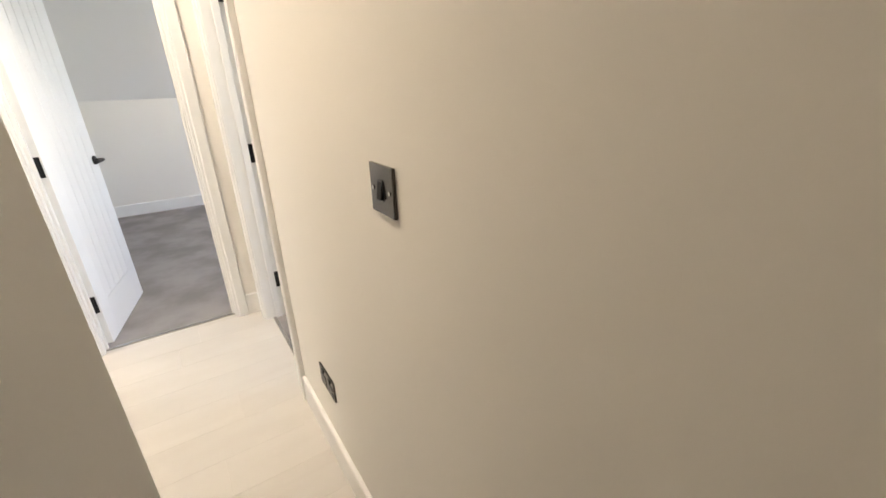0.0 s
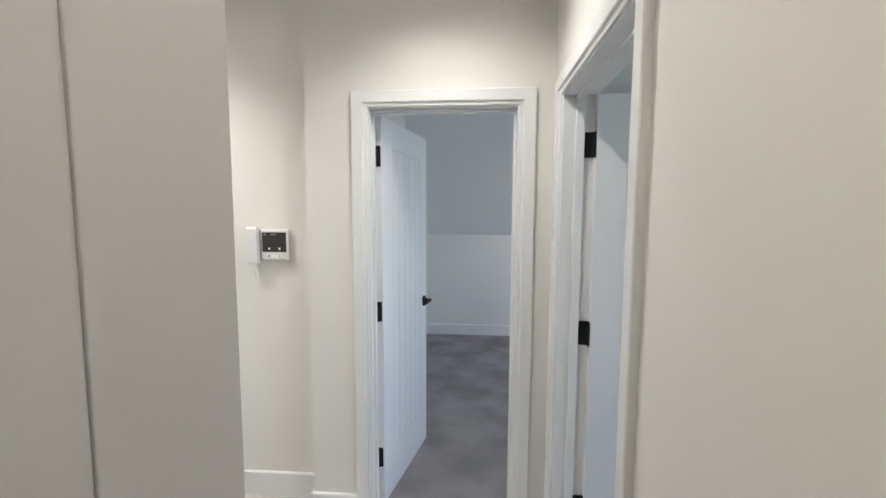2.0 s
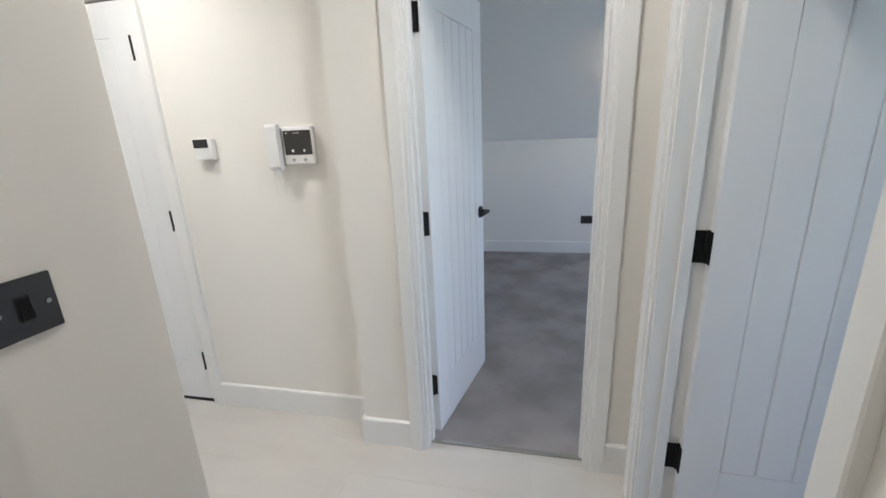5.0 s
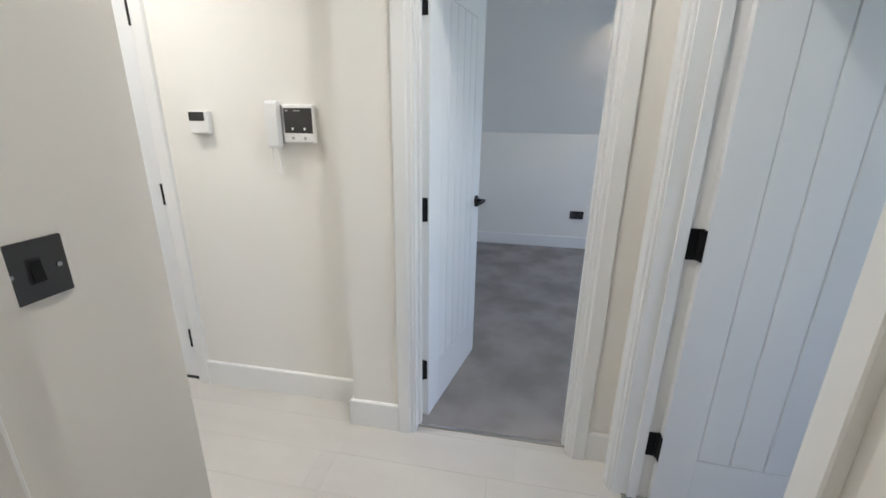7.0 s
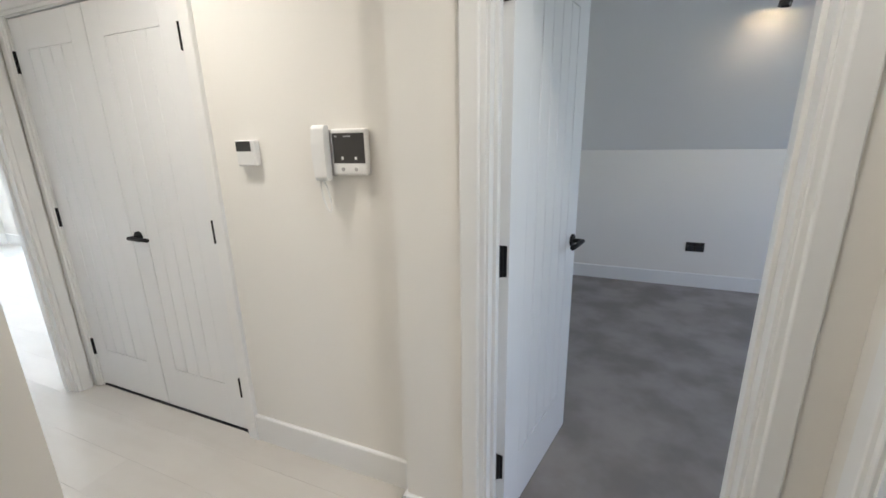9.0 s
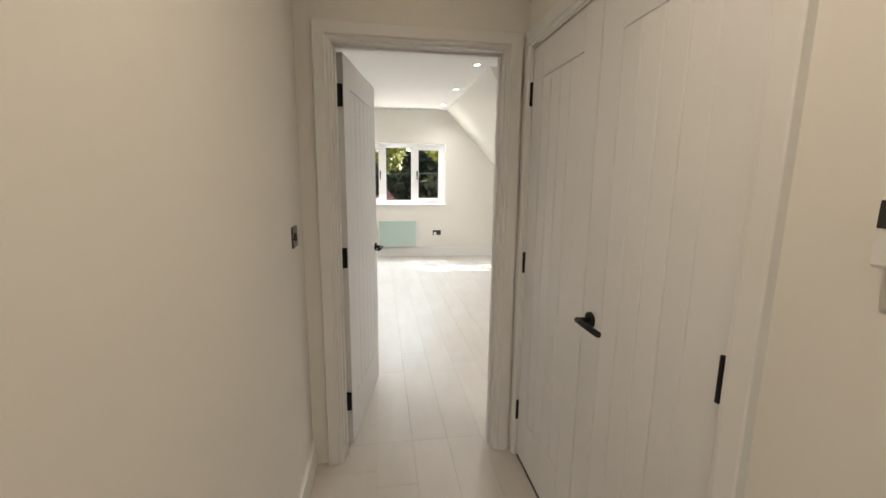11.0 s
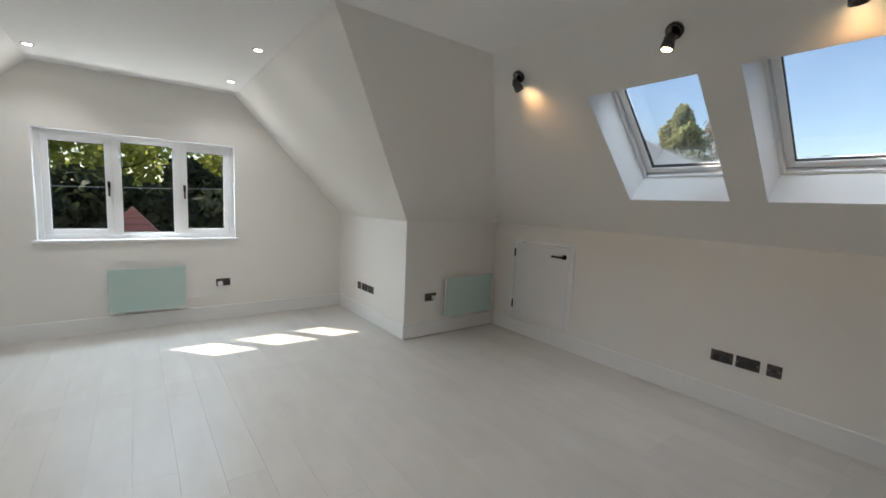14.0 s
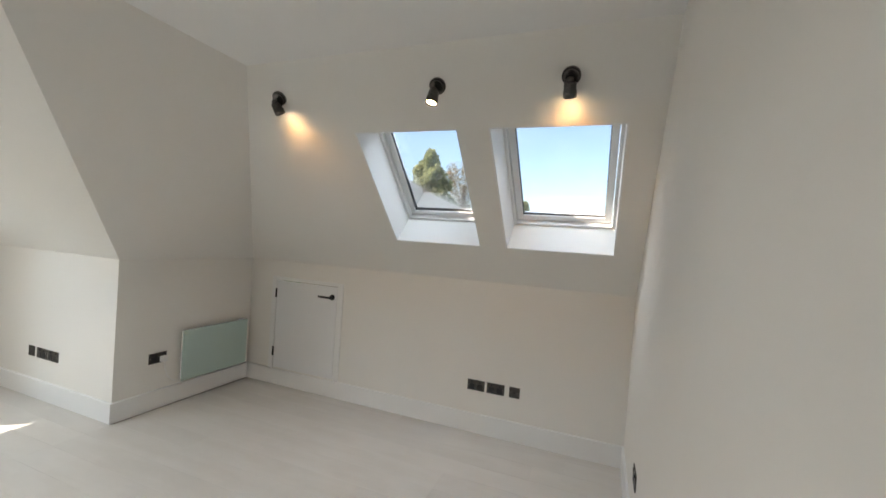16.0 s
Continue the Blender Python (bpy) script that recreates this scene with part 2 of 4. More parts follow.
HW = 2.69      # walls run up between the ceilings
C = 2.575      # living room ceiling
K = 1.25       # knee walls


def wall_boxes(axis, c0, c1, a0, a1, z0, z1, holes=()):
    """A straight wall from a0 to a1, c0 to c1 thick, with openings (b0, b1, low, high) through it."""
    bm = bmesh.new()

    def add(p, q, lo, hi):
        if q - p > 1e-4 and hi - lo > 1e-4:
            box(bm, *((p, q, c0, c1) if axis == "x" else (c0, c1, p, q)), lo, hi)

    at = a0
    for b0, b1, lo, hi in sorted(holes):
        add(at, b0, z0, z1)
        add(b0, b1, z0, lo)
        add(b0, b1, hi, z1)
        at = b1
    add(at, a1, z0, z1)
    return bm


DA = (-0.832, -0.163)   # bedroom door, clear opening in x
DB = (-0.930, -0.165)   # second bedroom door, in y
DL = (-0.735, 0.030)    # living room door, in y
DC = (-3.262, -2.092)   # cupboard, in x
DE = (-2.150, -1.385)   # store door beside the entrance, in y
DF = (-0.815, -0.050)   # entrance door behind the start, in x
DT = 1.985              # head of the openings
LN = 0.028              # door lining


def hole(d):
    return (d[0] - LN, d[1] + LN, 0.0, DT + LN)


W = "smooth wall painted matt warm white"
setting("wall_bedroom_door", wall_boxes("x", 0.0, 0.115, -1.13, 2.9, 0, HW, [hole(DA)]), PAINT, W, "wall")
setting("wall_hall_right", wall_boxes("x", 0.14, 0.255, -3.33, -1.13, 0, HW, [hole(DC)]), PAINT, W, "wall")
setting("wall_cupboard_back", wall_boxes("x", 0.80, 0.86, -3.33, -1.13, 0, HW), PAINT, W, "wall")
setting("wall_pier", boxed(-1.13, -1.015, 0.115, 3.26, 0, HW), PAINT, W, "wall")
setting("wall_entrance_right", wall_boxes("y", 0.0, 0.125, -3.3, 0.0, 0, HW, [hole(DB)]), PAINT, W, "wall")
setting("wall_hall_left", wall_boxes("x", -1.0, -0.885, -3.33, -1.095, 0, HW), PAINT, W, "wall")
setting("wall_entrance_left", boxed(-1.21, -1.095, -1.357, -1.0, 0, HW), PAINT, W, "wall")
bm = boxed(-1.095, -0.86, -1.357, -1.26, 0, HW)
setting("wall_entrance_step", bm, PAINT, W, "wall")
setting("wall_store", wall_boxes("y", -0.975, -0.86, -3.3, -1.357, 0, HW, [hole(DE)]), PAINT, W, "wall")
setting("wall_store_back", boxed(-1.75, -1.69, -3.3, -1.0, 0, HW), PAINT, W, "wall")
setting("wall_entrance", wall_boxes("x", -2.90, -2.785, -0.86, 0.0, 0, HW, [hole(DF)]), PAINT, W, "wall")
setting("wall_entrance_back", boxed(-1.75, 0.125, -3.42, -3.30, 0, HW), PAINT, W, "wall")
setting("ceiling_hall", boxed(-3.33, 0.0, -3.3, 0.86, H, H + 0.12), CEIL, "flat white plaster ceiling over the hall", "ceiling")
# bedrooms
setting("wall_bedroom_end", wall_boxes("y", 2.9, 3.02, -3.42, 3.26, 0, HW, [(1.0, 2.4, 0.9, 2.05), (-2.6, -1.2, 0.9, 2.05)]), PAINT, W, "wall")
setting("wall_bedroom_knee", boxed(-1.13, 3.02, 3.14, 3.26, 0, K), PAINT, "low knee wall under the sloping bedroom ceiling", "wall")
setting("wall_bedroom_back", boxed(0.125, 2.9, -3.42, -3.30, 0, HW), PAINT, W, "wall")
bm = prism(bmesh.new(), [(-1.015, 1.815, C), (2.9, 1.815, C), (2.9, 3.14, K), (-1.015, 3.14, K)], (0, 0.12, 0.12))
setting("ceiling_bedroom_slope", bm, CEIL, "sloping white bedroom ceiling under the roof", "ceiling")
setting("ceiling_bedroom", boxed(-1.015, 2.9, 0.115, 1.815, C, C + 0.12), CEIL, "flat white bedroom ceiling", "ceiling")
bm = prism(bmesh.new(), [(0.125, -1.9, C), (2.9, -1.9, C), (2.9, -3.3, 1.2), (0.125, -3.3, 1.2)], (0, -0.12, 0.12))
setting("ceiling_second_bedroom_slope", bm, CEIL, "sloping white ceiling of the second bedroom", "ceiling")
setting("ceiling_second_bedroom", boxed(0.125, 2.9, -1.9, 0.0, C, C + 0.12), CEIL, "flat white ceiling of the second bedroom", "ceiling")
setting("carpet_bedroom", boxed(-1.015, 2.9, 0.045, 3.14, -0.02, 0.006), CARPET, "plain grey cut-pile carpet, fitted wall to wall", "carpet")
setting("carpet_second_bedroom", boxed(0.045, 2.9, -3.3, -0.0, -0.02, 0.005), CARPET, "plain grey cut-pile carpet, fitted wall to wall", "carpet")

# living room
XD, XW, XH = -3.45, -8.785, -7.08      # door wall, window wall, heater wall
YR, YS, YK, YF = 0.62, 1.905, 1.855, 3.18
YL, YM = -1.056, -2.38
XC = -5.86
WY, WZ = (-1.075, 0.612), (0.945, 2.0)
setting("wall_living_door", wall_boxes("y", XD, -3.33, YM - 0.1, YF + 0.1, 0, 2.69, [hole(DL)]), PAINT, W, "wall")
bm = bmesh.new()
for poly in ([(YM, 0), (WY[0], 0), (WY[0], C - (YL - WY[0])), (YM, K)], [(WY[0], 0), (WY[1], 0), (WY[1], WZ[0]), (WY[0], WZ[0])],
             [(WY[0], WZ[1]), (WY[1], WZ[1]), (WY[1], C), (WY[0], C)], [(WY[1], 0), (YS, 0), (YS, K), (YR, C), (WY[1], C)]):
    prism(bm, [(XW, y, z) for y, z in poly], (-0.26, 0, 0))
setting("wall_window", bm, PAINT, "gable wall painted warm white around the window", "wall")
setting("wall_knee_window", boxed(XW, XH, YS, YS + 0.12, 0, K), PAINT, "low knee wall beside the window gable", "wall")
setting("wall_heater", boxed(XH - 0.12, XH, YS + 0.12, YF + 0.12, 0, K), PAINT, "low return wall behind the panel heater", "wall")
HX0, HX1, HZ0, HZ1 = -6.765, -5.975, 0.162, 1.055
setting("wall_knee_rooflight", wall_boxes("x", YF, YF + 0.12, XH, XD, 0, K, [(HX0, HX1, HZ0, HZ1)]), PAINT, "long low knee wall under the rooflights", "wall")
setting("wall_eaves_back", boxed(HX0 - 0.1, HX1 + 0.1, YF + 0.5, YF + 0.56, 0, K), UNDER, "rough board closing the eaves cupboard", "wall")
setting("wall_knee_far", boxed(XW, XD, YM - 0.12, YM, 0, K), PAINT, "low knee wall on the far side of the room", "wall")
bm = boxed(XW, XD, YL, YR, C, C + 0.12)
box(bm, XC, XD, YR, YK, C, C + 0.12)
setting("ceiling_living", bm, CEIL, "flat white plaster ceiling of the living room", "ceiling")
TH = 0.295
bm = bmesh.new()
prism(bm, [(XW, YR, C), (XC, YR, C), (XH, YS, K), (XW, YS, K)], (0, TH * 0.7, TH * 0.7))
setting("ceiling_slope_window", bm, PAINT, "sloping ceiling beside the window gable, warm white", "ceiling")
bm = prism(bmesh.new(), [(XC, YR, C), (XC, YK, C), (XH, YF, K), (XH, YS, K)], (-TH * 0.7, 0, TH * 0.7))
setting("ceiling_slope_heater", bm, PAINT, "sloping ceiling above the panel heater, warm white", "ceiling")
bm = prism(bmesh.new(), [(XW, YL, C), (XD, YL, C), (XD, YM, K), (XW, YM, K)], (0, -TH * 0.7, TH * 0.7))
setting("ceiling_slope_far", bm, PAINT, "sloping ceiling on the far side of the room", "ceiling")
RL = [(-5.27, -4.55), (-4.36, -3.615)]
RY = (2.20, 2.895)


def on_slope(x, y, out=0.0):
    return (x, y + out * 0.7071, C - (y - YK) * (C - K) / (YF - YK) + out * 0.7071)


bm = bmesh.new()
up = (0, TH * 0.7071, TH * 0.7071)


def slope_piece(x0, x1, y0, y1):
    prism(bm, [on_slope(x0, y0), on_slope(x1, y0), on_slope(x1, y1), on_slope(x0, y1)], up)


prism(bm, [on_slope(XC, YK), on_slope(XC, YF), on_slope(XH, YF)], up)
for x0, x1 in ((XC, RL[0][0]), (RL[0][1], RL[1][0]), (RL[1][1], XD)):
    slope_piece(x0, x1, YK, YF)
for x0, x1 in RL:
    slope_piece(x0, x1, YK, RY[0])
    slope_piece(x0, x1, RY[1], YF)
setting("ceiling_slope_rooflight", bm, PAINT, "sloping ceiling pierced by two rooflights, warm white", "ceiling")

# ---- doors ----


def sheet(a, b, c, d):
    bm = bmesh.new()
    bm.faces.new([bm.verts.new(p) for p in (a, b, c, d)])
    return bm


def lever(parent, m, flip=1):
    """A black lever handle on a round rose; it stands out along local -y and points along local x times flip."""
    bm = cyl(bmesh.new(), (0, 0, 0), (0, -0.009, 0), 0.026, n=28)
    cyl(bm, (0, -0.009, 0), (0, -0.048, 0), 0.0095)
    tube(bm, [(-0.006 * flip, -0.046, 0), (0.03 * flip, -0.047, 0), (0.075 * flip, -0.047, 0), (0.128 * flip, -0.045, 0)], 0.0095, 12)
    ob = part("handle", bm, BLACK, parent, "matt black lever handle on a round rose", smooth=True)
    ob.matrix_local = m
    return ob


def leaf_parts(parent, w, h, planks=5, stile=0.115, top=0.14, low=0.232, t=0.036):
    """A boarded leaf from local x = 0 (hinge edge) to w, y = 0 to t, z = 0 to h."""
    bm = boxed(0, stile, 0, t, 0, h, bevel=0.0015)
    box(bm, w - stile, w, 0, t, 0, h, bevel=0.0015)
    box(bm, stile, w - stile, 0, t, 0, low, bevel=0.0012)
    box(bm, stile, w - stile, 0, t, h - top, h, bevel=0.0012)
    box(bm, stile - 0.004, w - stile + 0.004, 0.006, t - 0.006, low - 0.004, h - top + 0.004)
    leaf = part("leaf", bm, DOORW, parent, "white boarded door leaf with vertical grooves")
    pitch = (w - 2 * stile) / planks
    me = mesh_of("plank", boxed(0.0011, pitch - 0.0011, 0.0006, t - 0.0006, low + 0.001, h - top - 0.001, bevel=0.005), DOORW)
    for i in range(planks):
        ob = new("plank", me)
        ob.parent = leaf
        ob.location = (stile + i * pitch, 0, 0)
    return leaf


def hinge(parent, x, y, z, wide=0.032, turned=False):
    bm = cyl(bmesh.new(), (x + 0.004, y, z - 0.05), (x + 0.004, y, z + 0.05), 0.009, n=12)
    if turned:
        box(bm, x - 0.002, x + 0.003, y - wide - 0.003, y, z - 0.05, z + 0.05)
        box(bm, x, x + 0.030, y - 0.003, y + 0.001, z - 0.05, z + 0.05)
    else:
        box(bm, x - 0.002, x + 0.003, y, y + wide, z - 0.05, z + 0.05)
    return part("hinge", bm, BLACK, parent, "matt black butt hinge")


def architrave(parent, w, y, out, wide=0.07, sides=(1, 1)):
    """Three moulded lengths round an opening, on the wall face y, standing out along out."""
    r = 0.008
    prof = [(0, 0), (0, 0.009), (0.003, 0.011), (0.015, 0.012), (0.018, 0.019), (0.021, 0.021), (wide - 0.004, 0.022), (wide, 0.019), (wide, 0)]
    for side, x0, sg in (("l", -r, -1), ("r", w + r, 1)):
        k = sides[0] if sg < 0 else sides[1]
        pts = [(x0 + sg * a * k, y + out * b, 0.0) for a, b in prof]
        bm = bmesh.new()
        lo = [bm.verts.new(p) for p in pts]
        hi = [bm.verts.new((p[0], p[1], DT + r + abs(p[0] - x0))) for p in pts]
        n = len(pts)
        bm.faces.new(lo)
        bm.faces.new(hi[::-1])
        for i in range(n):
            bm.faces.new((lo[i], hi[i], hi[(i + 1) % n], lo[(i + 1) % n]))
        part("architrave", bm, GLOSS, parent, "white moulded architrave")
    bm = bmesh.new()
    a_ = [bm.verts.new((-r - a * sides[0], y + out * b, DT + r + a)) for a, b in prof]
    b_ = [bm.verts.new((w + r + a * sides[1], y + out * b, DT + r + a)) for a, b in prof]
    n = len(prof)
    bm.faces.new(a_)
    bm.faces.new(b_[::-1])
    for i in range(n):
        bm.faces.new((a_[i], b_[i], b_[(i + 1) % n], a_[(i + 1) % n]))
    part("architrave", bm, GLOSS, parent, "white moulded architrave")


def door_frame(d, w, depth, stop):
    """Lining and stops round an opening of local width w through a wall from y = 0 to depth; the stop stands at y = stop."""
    box_l = boxed(-LN, 0, -0.001, depth + 0.001, 0, DT)
    part("lining", box_l, GLOSS, d, "white painted door lining")
    part("lining", boxed(w, w + LN, -0.001, depth + 0.001, 0, DT), GLOSS, d, "white painted door lining")
    part("lining", boxed(-LN, w + LN, -0.001, depth + 0.001, DT, DT + LN), GLOSS, d, "white painted door lining")
    a, b = stop
    part("door_stop", boxed(0, 0.012, a, b, 0, DT - 0.012, bevel=0.0015), GLOSS, d)
    part("door_stop", boxed(w - 0.012, w, a, b, 0, DT - 0.012, bevel=0.0015), GLOSS, d)
    part("door_stop", boxed(0, w, a, b, DT - 0.012, DT, bevel=0.0015), GLOSS, d)


def hung_leaf(d, w, m, planks=5, side=-1, z0=0.008, handle_back=True, lock=False, stile=0.12, handles=True):
    """A leaf on its hinge line at the local pose m."""
    leaf = leaf_parts(d, w - 0.006, DT - 0.006 - z0, planks, stile)
    leaf.matrix_local = m @ Matrix.Translation((0.003, 0, z0))
    if handles:
        x = w - 0.06
        lever(leaf, pose(x, 0, 0.955, 0, 0, 0), -1)
        if handle_back:
            lever(leaf, pose(x, 0.036, 0.955, 0, 0, 180), 1)
    if lock:
        bm = cyl(bmesh.new(), (x, 0, 0.897), (x, -0.009, 0.897), 0.026, n=28)
        box(bm, x - 0.004, x + 0.004, -0.016, -0.009, 0.885, 0.909, bevel=0.002)
        part("lock_rose", bm, BLACK, leaf, "round black thumb-turn rose")
    return leaf


OPEN = "white boarded cottage door standing open, black hinges and lever handles"
# door_1: bedroom ahead
w = DA[1] - DA[0]
d = thing("door_1", pose(DA[0], 0, 0), OPEN, "door", kind="structure")
door_frame(d, w, 0.115, (0.040, 0.074))
architrave(d, w, 0.0, -1)
architrave(d, w, 0.115, 1)
hung_leaf(d, w, pose(-0.002, 0.113, 0, 0, 0, LEAF_A) @ pose(0, -0.036, 0))
for z in (1.79, 1.025, 0.26):
    hinge(d, 0.004, 0.113, z, 0.034, True)
part("threshold_or_gap_strip", boxed(0, w, 0.035, 0.055, -0.002, 0.009, bevel=0.003), CHROME, d, "thin metal threshold strip")
# door_2: second bedroom, in the entrance wall
w = DB[1] - DB[0]
d = thing("door_2", pose(0, DB[1], 0, 0, 0, -90), OPEN, "door", kind="structure")
door_frame(d, w, 0.125, (0.050, 0.084))
architrave(d, w, 0.0, -1)
architrave(d, w, 0.125, 1)
hung_leaf(d, w, pose(-0.002, 0.123, 0, 0, 0, LEAF_B) @ pose(0, -0.036, 0))
for z in (1.79, 1.025, 0.26):
    hinge(d, 0.004, 0.123, z, 0.036, True)
part("threshold_or_gap_strip", boxed(0, w, 0.030, 0.050, -0.002, 0.008, bevel=0.003), CHROME, d, "thin metal threshold strip")
# door_3: living room
w = DL[1] - DL[0]
d = thing("door_3", pose(-3.33, DL[0], 0, 0, 0, 90), OPEN, "door", kind="structure")
door_frame(d, w, 0.12, (0.046, 0.080))
architrave(d, w, 0.0, -1)
architrave(d, w, 0.12, 1)
hung_leaf(d, w, pose(-0.002, 0.118, 0, 0, 0, LEAF_L) @ pose(0.014, -0.036, 0))
# Black strip added to fill the hinge gap, so it reads as a dark line.
part("hinge_gap_strip", boxed(-0.008, 0.0005, 0.114, 0.131, 0, DT - 0.004), SEAL, d, "black strip filling the gap between lining and leaf")
for z in (1.79, 1.025, 0.26):
    hinge(d, 0.004, 0.118, z, 0.034, True)
# door_4: store door ajar beside the entrance
w = DE[1] - DE[0]
d = thing("door_4", pose(-0.86, DE[0], 0, 0, 0, 90), "white boarded door standing ajar with black lever handle and lock", "door", kind="structure")
door_frame(d, w, 0.115, (0.040, 0.074))
architrave(d, w, 0.0, -1)
hung_leaf(d, w, pose(-0.002, -0.038, 0, 0, 0, LEAF_E), lock=True, stile=0.155, planks=4)
for z in (1.79, 1.025, 0.26):
    hinge(d, 0.004, 0.0, z, 0.03)
# door_6: entrance door, pushed open beside the start
w = DF[1] - DF[0]
d = thing("door_6", pose(DF[0], -2.90, 0), "white boarded entrance door pushed open into the hall", "door", kind="structure")
door_frame(d, w, 0.115, (0.040, 0.074))
hung_leaf(d, w, pose(-0.002, 0.113, 0, 0, 0, LEAF_F) @ pose(0, -0.036, 0), stile=0.155, planks=4, handles=False)
for z in (1.79, 1.025, 0.26):
    hinge(d, 0.004, 0.113, z, 0.034, True)
# door_5: pair of closed cupboard doors
w = DC[1] - DC[0]
d = thing("door_5", pose(DC[0], 0.14, 0), "pair of closed white boarded cupboard doors with black furniture", "cupboard door", kind="structure")
door_frame(d, w, 0.115, (0.045, 0.079))
architrave(d, w, 0.0, -1, sides=(0.72, 1))
hw = w / 2
leaf = hung_leaf(d, hw, pose(0, 0.002, 0), planks=4, stile=0.112, handles=False, z0=0.02)
leaf = hung_leaf(d, hw, pose(hw, 0.002, 0), planks=4, stile=0.112, handles=False, z0=0.02)
lever(leaf, pose(0.055, 0, 0.945), 1)
for x in (0.002, w - 0.002):
    for z in (1.79, 1.025, 0.26):
        part("hinge", cyl(boxed(x - 0.004, x + 0.004, -0.004, 0.02, z - 0.05, z + 0.05), (x, -0.003, z - 0.05), (x, -0.003, z + 0.05), 0.007, n=12), BLACK, d, "slim black hinge knuckle")
# No real threshold: a black strip gives the gap below the leaves its shade.
part("threshold_or_gap_strip", boxed(0, w, 0.004, 0.05, 0, 0.005), DARKPL, d, "black strip put in as the shade in the gap under the cupboard doors")

# ---- skirting ----


def skirting(m, length, h=0.135):
    """A white skirting board along local x, its back at y = 0, standing out along -y, with an eased top edge."""
    prof = [(0, 0), (0, h), (-0.009, h), (-0.0125, h - 0.002), (-0.015, h - 0.006), (-0.015, 0)]
    bm = prism(bmesh.new(), [(0, y, z) for y, z in prof], (length, 0, 0))
    return setting("baseboard", bm, GLOSS, "white painted skirting board with an eased top edge", "skirting", m)


def skirt_line(p, q, h=0.135):
    """Skirting from p to q with the wall to the left of the way."""
    p, q = Vector(p), Vector(q)
    a = math.degrees(math.atan2(q.y - p.y, q.x - p.x))
    skirting(pose(p.x, p.y, 0, 0, 0, a), (q - p).length, h)


AW = 0.078
for p, q in (((-1.13, 0.0), (DA[0] - AW, 0.0)), ((DA[1] + AW, 0.0), (-0.0, 0.0)), ((DC[1] + AW, 0.14), (-1.13, 0.14)), ((-1.13, 0.14), (-1.13, -0.018)),
             ((0, DB[0] - AW), (0, -3.3)), ((-1.095, -0.885), (-3.33, -0.885)), ((-1.095, -1.20), (-1.095, -0.867)), ((-0.86, -3.3), (-0.86, DE[0] - AW)),
             ((-1.015, 3.14), (2.9, 3.14)), ((-1.015, 0.2), (-1.015, 3.14)), ((2.9, 3.14), (2.9, 0.2)), ((0.14, 0.0), (2.9, 0.0)),
             ((XW, YM), (XW, YS)), ((XW, YS), (XH, YS)), ((XH, YS - 0.018), (XH, YF)), ((XH, YF), (HX0 - 0.03, YF)), ((HX1 + 0.035, YF), (XD, YF)),
             ((XD, YF), (XD, DL[1] + AW)), ((XD, DL[0] - AW), (XD, YM)), ((XD, YM), (XW, YM))):
    skirt_line((*p, 0), (*q, 0), 0.158 if max(p[0], q[0]) < -3.4 else 0.135)
skirting(pose(HX0 - 0.03, YF, 0), HX1 - HX0 + 0.065, 0.153)

# ---- window ----


def casement(parent, y0, y1, z0, z1, opening, x=0.0):
    """One light of the window: sash, seal and pane, in the plane x."""
    f = 0.055 if opening else 0.018
    bm = bmesh.new()
    dx = 0.016 if opening else 0.0
    box(bm, x - 0.03, x + dx, y0, y0 + f, z0, z1, bevel=0.002)
    box(bm, x - 0.03, x + dx, y1 - f, y1, z0, z1, bevel=0.002)
    box(bm, x - 0.03, x + dx, y0 + f, y1 - f, z0, z0 + f, bevel=0.002)
    box(bm, x - 0.03, x + dx, y0 + f, y1 - f, z1 - f, z1, bevel=0.002)
    s = part("sash", bm, UPVC, parent)
    bm = bmesh.new()
    g = 0.004
    for a in ((y0 + f, y0 + f + g, z0 + f, z1 - f), (y1 - f - g, y1 - f, z0 + f, z1 - f), (y0 + f, y1 - f, z0 + f, z0 + f + g), (y0 + f, y1 - f, z1 - f - g, z1 - f)):
        box(bm, x - 0.016, x - 0.004, *a)
    part("seal", bm, SEAL, s, "thin black glazing seal")
    p = part("pane", sheet((x - 0.016, y0 + f, z0 + f), (x - 0.016, y1 - f, z0 + f), (x - 0.016, y1 - f, z1 - f), (x - 0.016, y0 + f, z1 - f)), PANE, s, "clear window pane")
    p.visible_shadow = False
    return s


WX = -0.10   # frame plane, behind the wall face
d = thing("window_1", pose(XW, 0, 0), "white plastic casement window of three lights above a sill", "window", kind="structure")
y0, y1, z0, z1 = WY[0], WY[1], WZ[0], WZ[1]
bm = bmesh.new()
fr = 0.05
box(bm, WX - 0.06, WX, y0, y0 + fr, z0, z1, bevel=0.003)
box(bm, WX - 0.06, WX, y1 - fr, y1, z0, z1, bevel=0.003)
box(bm, WX - 0.06, WX, y0 + fr, y1 - fr, z0, z0 + fr, bevel=0.003)
box(bm, WX - 0.06, WX, y0 + fr, y1 - fr, z1 - fr, z1, bevel=0.003)
M1, M2 = y0 + 0.60, y1 - 0.55
box(bm, WX - 0.06, WX, M1 - 0.03, M1 + 0.03, z0 + fr, z1 - fr, bevel=0.003)
box(bm, WX - 0.06, WX, M2 - 0.03, M2 + 0.03, z0 + fr, z1 - fr, bevel=0.003)
part("window_frame", bm, UPVC, d)
